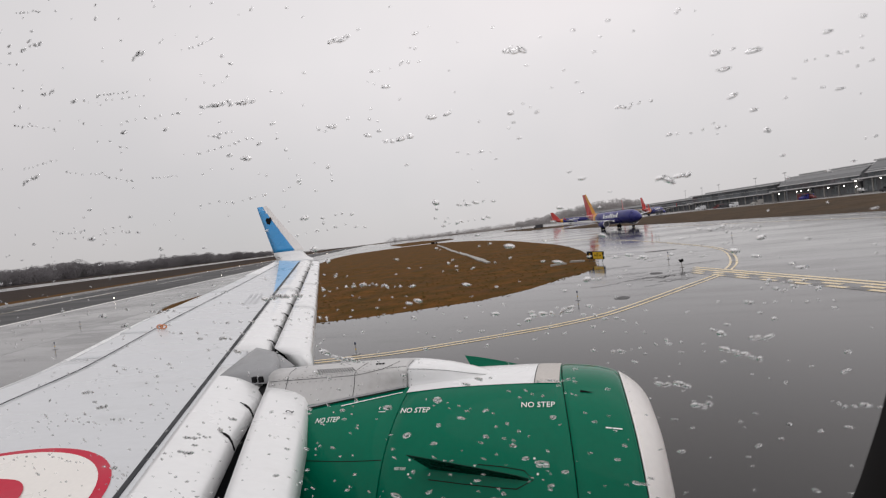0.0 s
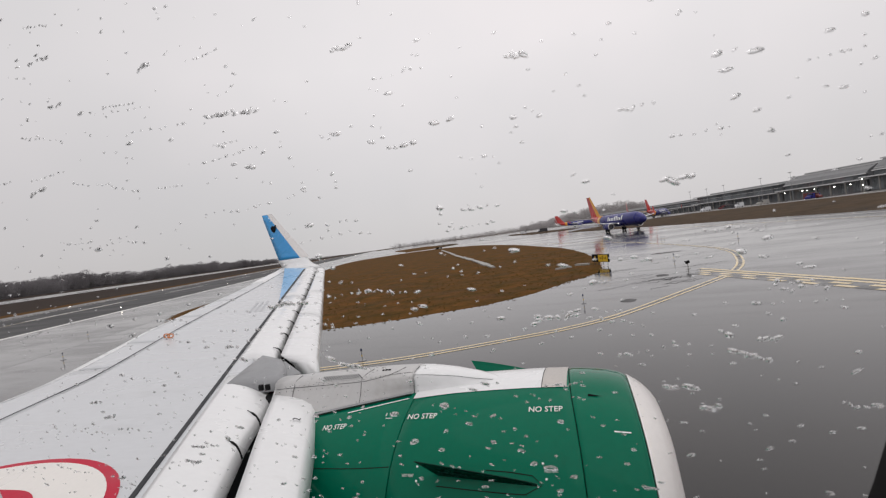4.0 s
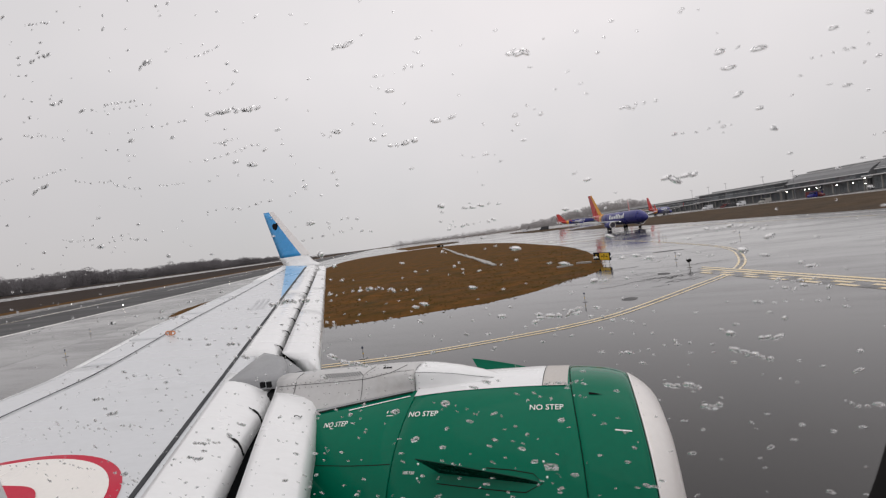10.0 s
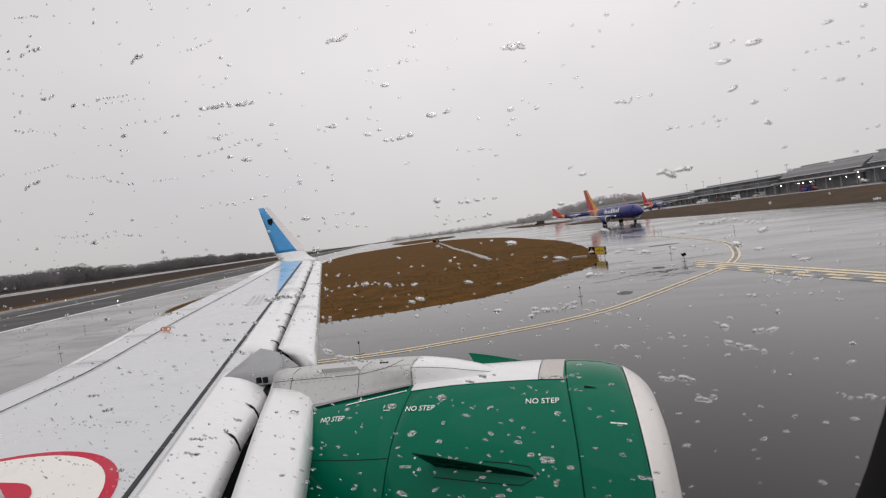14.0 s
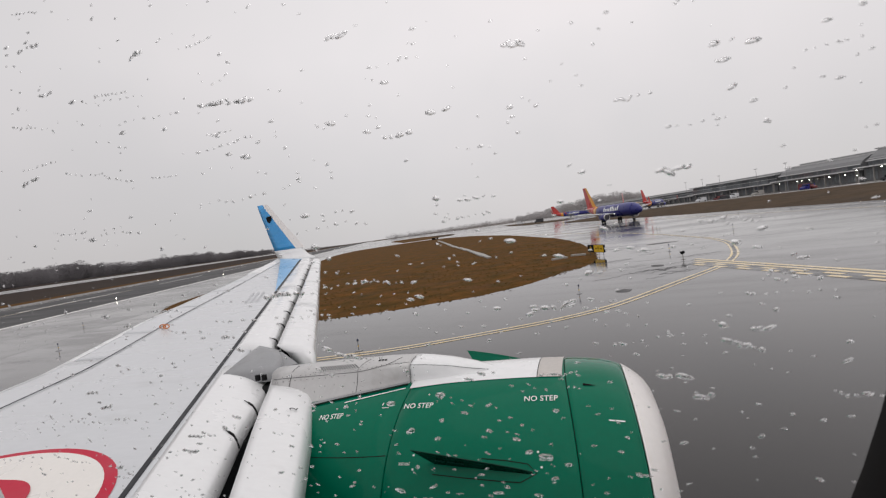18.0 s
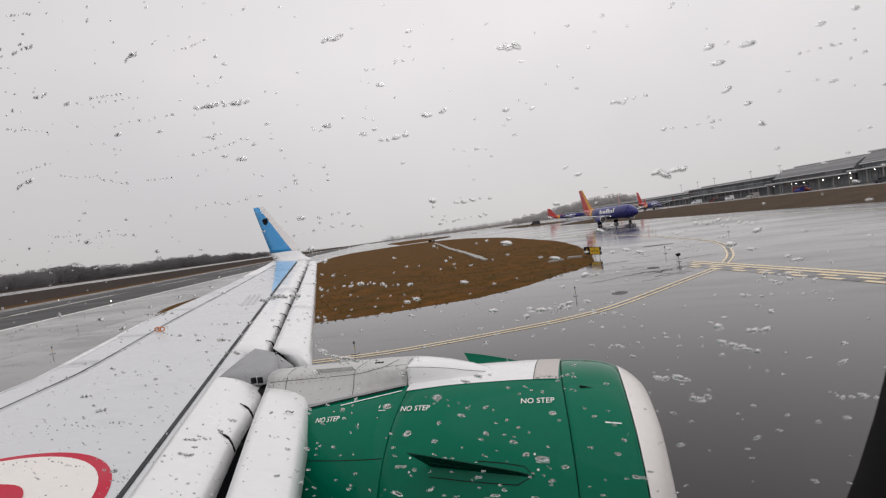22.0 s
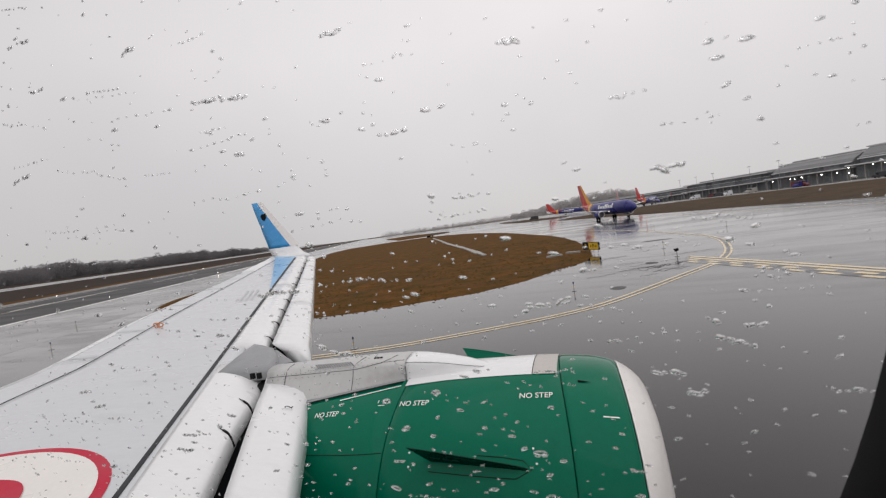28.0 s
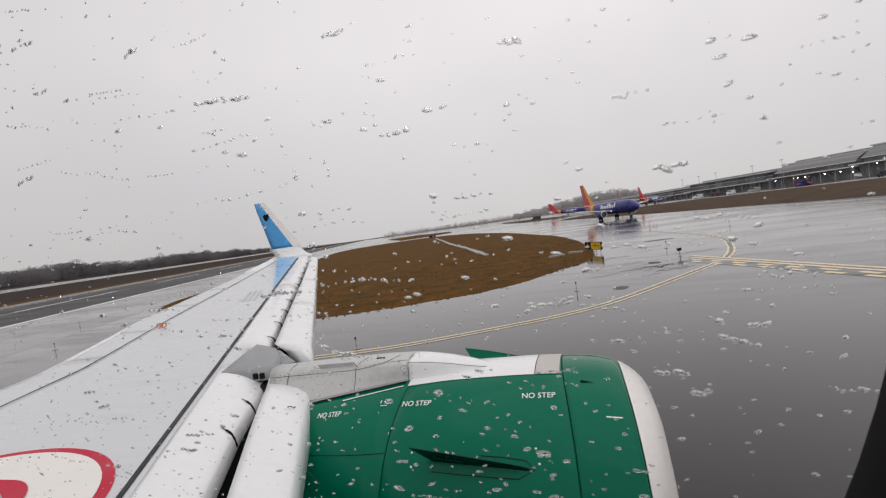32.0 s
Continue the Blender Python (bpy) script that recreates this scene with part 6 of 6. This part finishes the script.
def build_apron_things():
    def van(name, m, paint, lab, long=5.4, high=2.3):
        t = thing(name, m, lab, "vehicle", "apron vehicles")
        bm = bmesh.new()
        loft(bm, [[Vector((x, y * 0.95, z)) for y, z in ((-1, 0.35), (-1.03, 0.9), (-0.95, top), (0.95, top), (1.03, 0.9), (1, 0.35))] for x, top in ((long / 2, 0.95), (long / 2 - 0.25, 1.2), (long / 2 - 1.1, 1.35), (long / 2 - 1.8, high), (-long / 2 + 0.1, high), (-long / 2, high - 0.4))])
        part("body", bm, paint, t)
        bm = bmesh.new(); box(bm, (long / 2 - 1.75, 0, high - 0.55), (1.0, 1.96, 0.5), (0, -30, 0), 0.05); part("window", bm, COCKPIT, t)
        for x in (-long / 2 + 1, long / 2 - 1):
            for y in (-0.85, 0.85):
                bm = bmesh.new(); loft(bm, [ring((x, y + d, 0.36), r, (0, 1, 0), 18) for d, r in ((-0.12, 0.3), (-0.08, 0.36), (0.08, 0.36), (0.12, 0.3))]); part("wheel", bm, BLACK, t)
        return t
    for s, off, p, l in ((205, 140, CONCRETE, "grey van parked on the apron"), (191, 151, DULL_RED, "dull red tug parked on the apron"), (156, 150, DARK_STEEL, "dark pickup van on the apron"), (147, 155, L_GREY, "light grey van parked on the apron"), (124, 154, NAVY, "dark blue van beside the terminal"), (104, 152, DARK_STEEL, "dark grey service van on the apron"), (88, 154, NAVY, "blue baggage van on the apron"), (232, 148, L_GREY, "light grey apron van far off"), (246, 150, DARK_STEEL, "dark apron van far off"), (262, 150, L_GREY, "light grey apron van far off"), (228, 138, DULL_RED, "red fuel truck crossing the apron"), (134, 134, CONCRETE, "grey crew van on the apron"), (116, 126, L_GREY, "white catering van on the apron"), (96, 132, DULL_RED, "red tug beside the terminal"), (78, 126, CONCRETE, "pale baggage van on the apron"), (190, 150, NAVY, "blue bus standing at the terminal"), (216, 132, DARK_STEEL, "dark pickup far along the apron"), (300, 128, DARK_STEEL, "dark pickup waiting at the apron edge")):
        van("apron_van", st_pose(off, s, 0.04, 90 * (int(s) % 3) + 12), p, l, 5.0 + (s % 4) * 0.5, 2.1 + (s % 3) * 0.25)
    BESIDE.append(van("pickup_truck", pose(-30, 372, 0.04, 0, 0, 170), DARK_STEEL, "dark pickup truck crossing the far taxiway", 7.0, 2.8))
    BESIDE.append(van("apron_van", pose(-50, 420, 0.04, 0, 0, 10), L_GREY, "pale van crossing the far taxiway", 6.0, 2.6))
    bm = bmesh.new()
    for k in range(40):
        p = st(109.6, -120 + 8.4 * k)
        box(bm, (p.x, p.y, 0.62), (8.3, 0.8, 1.0), (0, 0, math.degrees(math.atan2(ST.y, ST.x))), 0.03)
    tagged(part("kerb_apron", bm, FASCIA), "pale concrete kerb along the apron edge", "kerb", kind="structure")
    # jet bridges
    for s in (58, 140):
        t = thing("jet_bridge", st_pose(168, s), "grey covered boarding bridge on a column", "jet bridge", "boarding bridges")
        bm = bmesh.new(); box(bm, (-3.0, 9.0, 5.4), (2.8, 19, 2.7), (0, 0, 14), 0.1); part("tunnel", bm, WALL, t)
        bm = bmesh.new(); box(bm, (-5.5, 19.5, 5.3), (4.2, 4.2, 3.2), (0, 0, 30), 0.2); part("cab", bm, WALL, t)
        bm = bmesh.new(); rod(bm, (-4.4, 14.5, 0.5), (-4.4, 14.5, 4.1), 0.35); box(bm, (-4.4, 14.5, 0.45), (2.6, 1.0, 0.7), (0, 0, 0), 0.1); part("column", bm, STEEL, t)
    # light masts
    for s, off in ((40, 162), (212, 160), (236, 164), (262, 162), (284, 166), (300, 165), (-60, 160)):
        t = thing("light_mast", st_pose(off, s, 0.04), "tall thin apron light mast with lamp heads", "light mast", "apron light masts")
        bm = bmesh.new(); rod(bm, (0, 0, 0), (0, 0, 13), 0.12, 0.06); part("pole", bm, STEEL, t)
        bm = bmesh.new(); box(bm, (0, 0, 13), (2.0, 0.14, 0.14), (0, 0, 0), 0.03); part("crossbar", bm, STEEL, t)
        for x in (-1.0, 0, 1.0):
            bm = bmesh.new(); box(bm, (x * 0.8, 0.2, 12.85), (0.4, 0.4, 0.2), (25, 0, 0), 0.04); part("lamp_head", bm, LAMP if s in (120, -60) else FASCIA, t)


build_apron_things()


# ---- woods: many bare winter crowns of small twigs and clumps ----
def twig(name, colour):
    """Bare twigs: thin enough that as much light comes through between them as is thrown back."""
    m = bpy.data.materials.new(name)
    m.use_nodes = True
    nt = m.node_tree
    N, L = nt.nodes.new, nt.links.new
    nt.nodes.remove(nt.nodes["Principled BSDF"])
    tc, n1 = N("ShaderNodeTexCoord"), N("ShaderNodeTexNoise")
    n1.inputs["Scale"].default_value = 0.06
    n1.inputs["Detail"].default_value = 4
    L(tc.outputs["Object"], n1.inputs["Vector"])
    mx = N("ShaderNodeMix"); mx.data_type = "RGBA"
    mx.inputs[6].default_value = (*[c * 0.75 for c in colour], 1)
    mx.inputs[7].default_value = (*[c * 1.25 for c in colour], 1)
    L(n1.outputs["Fac"], mx.inputs[0])
    d, t, both = N("ShaderNodeBsdfDiffuse"), N("ShaderNodeBsdfTranslucent"), N("ShaderNodeMixShader")
    L(mx.outputs[2], d.inputs["Color"]); L(mx.outputs[2], t.inputs["Color"])
    L(d.outputs[0], both.inputs[1]); L(t.outputs[0], both.inputs[2])
    L(both.outputs[0], nt.nodes["Material Output"].inputs["Surface"])
    return m


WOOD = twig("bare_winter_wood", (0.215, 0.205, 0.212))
# distance haze over the far trees is put into this paler colour
WOOD_HAZED = twig("haze_paled_twigs", (0.46, 0.44, 0.44))


def build_woods(name, lab, places, seed, base=0.0, wood=WOOD, twigs=520):
    """Bare winter trees: a thin trunk, a few limbs and a ragged crown of many single twigs."""
    rng = np.random.RandomState(seed)
    P = np.array(places)
    n, h = len(P), P[:, 2:3]
    u = rng.uniform(0, 1, (n, twigs)) ** 0.9
    top = 1 + 0.10 * rng.normal(size=(n, 1))
    wide = h * rng.uniform(0.34, 0.52, (n, 1)) * np.sqrt(np.clip(1 - ((u - 0.40) / 0.62) ** 2, 0.02, 1)) + 0.4
    a = rng.uniform(0, 2 * math.pi, (n, twigs))
    q = wide * np.sqrt(rng.uniform(0.02, 1.1, (n, twigs)))
    c = np.stack((P[:, 0:1] + q * np.cos(a), P[:, 1:2] + q * np.sin(a), h * (0.04 + 0.96 * u * top)), -1)
    long = (h * rng.uniform(0.030, 0.080, (n, twigs)) * (1.2 - 0.5 * u))[..., None]
    way = np.stack((np.cos(a) * 0.7, np.sin(a) * 0.7, np.ones_like(a)), -1) + rng.normal(0, 0.55, (n, twigs, 3))
    side = rng.normal(0, 1, (n, twigs, 3))
    side /= np.linalg.norm(side, axis=-1, keepdims=True)
    V = [np.stack((c - side * long * 0.40, c + side * long * 0.40, c + way * long), 2).reshape(-1, 3)]
    # trunk and limbs, each a slim three-sided blade
    foot = np.repeat(P[:, None, :2], 5, 1)
    tip = np.concatenate((np.concatenate((P[:, :2], P[:, 2:] * 0.8), 1)[:, None], c[:, :4]), 1)
    root = np.concatenate((foot, np.concatenate((np.full((n, 1, 1), -0.2), c[:, :4, 2:] * 0.5), 1)), 2)
    r = h[:, None] * np.array((0.014, 0.006, 0.006, 0.006, 0.006))[None, :, None]
    for ang in (0.0, 2.1, 4.2):
        V.append(np.stack((root + r * (math.cos(ang), math.sin(ang), 0), root + r * (math.cos(ang + 2.1), math.sin(ang + 2.1), 0), tip), 2).reshape(-1, 3))
    V = np.concatenate(V).astype(np.float32)
    me = bpy.data.meshes.new(name)
    me.vertices.add(len(V))
    me.vertices.foreach_set("co", V.ravel())
    me.loops.add(len(V))
    me.loops.foreach_set("vertex_index", np.arange(len(V), dtype=np.int32))
    me.polygons.add(len(V) // 3)
    me.polygons.foreach_set("loop_start", np.arange(0, len(V), 3, dtype=np.int32))
    me.update(calc_edges=True)
    me.materials.append(wood)
    ob = new(name, me)
    ob.matrix_basis = pose(0, 0, base)
    return tagged(ob, lab, "trees", kind="stuff")


rng = np.random.RandomState(5)
spots = []
for i in range(1700):
    along = rng.uniform(-150, 1500)
    off = rng.uniform(352, 430) + 25 * math.sin(along * 0.012)
    p = rw(off, along)
    spots.append((p.x, p.y, rng.uniform(12, 18) * (1.0 + 0.18 * math.sin(along * 0.021) + 0.1 * math.sin(along * 0.05)) * (1.0 if along < 900 else 0.9)))
build_woods("woods", "dark belt of bare winter trees beyond the runway", spots, 1, 6.9)
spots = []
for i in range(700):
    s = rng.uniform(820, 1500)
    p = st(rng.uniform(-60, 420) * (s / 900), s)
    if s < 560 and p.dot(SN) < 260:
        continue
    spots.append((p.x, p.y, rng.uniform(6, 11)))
build_woods("woods_far", "far trees behind the terminal, haze painted into their pale colour", spots, 2, 0.0, WOOD_HAZED, 160)
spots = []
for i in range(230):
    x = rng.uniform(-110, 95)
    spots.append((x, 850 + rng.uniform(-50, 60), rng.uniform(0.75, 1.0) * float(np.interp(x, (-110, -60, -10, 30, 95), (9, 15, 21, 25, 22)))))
BESIDE.append(build_woods("woods_knoll", "bare trees on a far knoll behind the jets, haze in their colour", spots, 4, 0.0, WOOD_HAZED))
spots = []
for i in range(160):
    s = rng.uniform(-300, 430)
    p = st(rng.uniform(430, 520), s)
    spots.append((p.x, p.y, rng.uniform(10, 15)))
build_woods("woods_behind", "trees standing behind the terminal roof", spots, 3, twigs=160)


# ---- rain on the cabin window ----
WATER = glass("rain_water", 1.33)


def build_drops():
    rng = np.random.RandomState(21)
    V, F = [], []
    def drop(cx, cz, r, stretch, tilt, flatness):
        k0 = len(V)
        m = 12
        wob = rng.uniform(0.85, 1.15, m)
        ca, sa = math.cos(tilt), math.sin(tilt)
        levels = ((1.0, 0.0), (0.93, 0.07), (0.72, 0.23), (0.38, 0.38))
        for q, hgt in levels:
            for i in range(m):
                a = 2 * math.pi * i / m
                u, w = r * stretch * q * math.cos(a) * wob[i], r * q * math.sin(a) * (0.5 * wob[i] + 0.5)
                V.append((cx + u * ca - w * sa, 0.0825 + r * flatness * hgt, cz + u * sa + w * ca))
        V.append((cx, 0.0825 + r * flatness * 0.435, cz))
        V.append((cx, 0.0825, cz))
        for l in range(3):
            for i in range(m):
                j = (i + 1) % m
                F.append((k0 + l * m + i, k0 + l * m + j, k0 + (l + 1) * m + j, k0 + (l + 1) * m + i))
        for i in range(m):
            j = (i + 1) % m
            F.append((k0 + 3 * m + i, k0 + 3 * m + j, k0 + 4 * m))
            F.append((k0 + j, k0 + i, k0 + 4 * m + 1))
    def size():
        big = rng.uniform()
        return rng.uniform(0.00010, 0.00020) if big < 0.72 else (rng.uniform(0.00020, 0.00034) if big < 0.95 else rng.uniform(0.00034, 0.00050))
    def string(x, z, n, slope, step, r0, r1):
        """A run of droplets that the wind has drawn out, the odd one merged into a crooked trail."""
        for j in range(n):
            x += rng.uniform(0.6, 1.5) * step
            z += math.tan(slope) * step + rng.normal(0, 0.14) * step
            drop(x, z, rng.uniform(r0, r1), rng.uniform(1.3, 3.2), slope + radians(rng.normal(0, 18)), rng.uniform(0.8, 1.15))
    # loose drops, thicker in some patches of the pane than in others
    placed = 0
    while placed < 900:
        x, z = rng.uniform(-0.165, 0.045), rng.uniform(4.335, 4.475)
        if noise.noise(Vector((x * 45, 0.3, z * 60))) < rng.uniform(-0.75, 0.45):
            continue
        drop(x, z, size(), rng.uniform(1.2, 3.2), radians(rng.normal(-2, 12)), rng.uniform(0.8, 1.15))
        placed += 1
    for i in range(620):
        drop(rng.uniform(-0.14, 0.045), rng.uniform(4.335, 4.398), rng.uniform(0.00007, 0.00016) if i % 8 else rng.uniform(0.00018, 0.00030), rng.uniform(1.4, 4.0), radians(rng.normal(-4, 12)), rng.uniform(1.0, 1.5))
    for i in range(70):
        string(rng.uniform(-0.165, 0.035), rng.uniform(4.345, 4.472), rng.randint(4, 10), radians(rng.normal(-4, 6)), rng.uniform(0.0009, 0.0024), 0.00010, 0.00026)
    for x, z, n in ((-0.122, 4.456, 5), (-0.118, 4.4445, 4), (-0.074, 4.433, 6), (-0.066, 4.4325, 5), (-0.043, 4.4395, 4), (-0.034, 4.4195, 4), (-0.012, 4.4445, 3), (-0.010, 4.4305, 3), (0.012, 4.405, 4), (-0.09, 4.447, 3), (-0.065, 4.392, 7), (-0.012, 4.384, 5), (0.008, 4.372, 4), (-0.128, 4.425, 4)):
        string(x, z, n, radians(rng.normal(2, 9)), 0.0013, 0.00028, 0.00050)
    # a few fat runs low on the pane
    for x, z, n in ((-0.0895, 4.3632, 6), (-0.0915, 4.3598, 4), (-0.1175, 4.3738, 3), (-0.1140, 4.3700, 3), (-0.0765, 4.3845, 3), (0.0190, 4.3772, 6), (0.0225, 4.3788, 3), (0.0135, 4.3684, 4), (-0.0495, 4.3793, 4)):
        string(x, z, n, radians(rng.normal(1, 6)), 0.0010, 0.00020, 0.00040)
    me = bpy.data.meshes.new("raindrops")
    me.from_pydata(V, [], F)
    for p in me.polygons:
        p.use_smooth = True
    me.materials.append(WATER)
    ob = new("raindrops", me)
    ob.matrix_basis = LEAN
    BESIDE.append(ob)
    tagged(ob, "clear raindrops and short runs on the cabin window", "raindrops", kind="stuff")


build_drops()


# ---- turn the airfield to where the airliner stands on it ----
BESIDE.append(airliner)
for ob in list(scene.objects):
    if ob.parent is None and ob.type in {"EMPTY", "MESH"} and ob not in BESIDE:
        ob.matrix_basis = FIELD_AT @ ob.matrix_basis
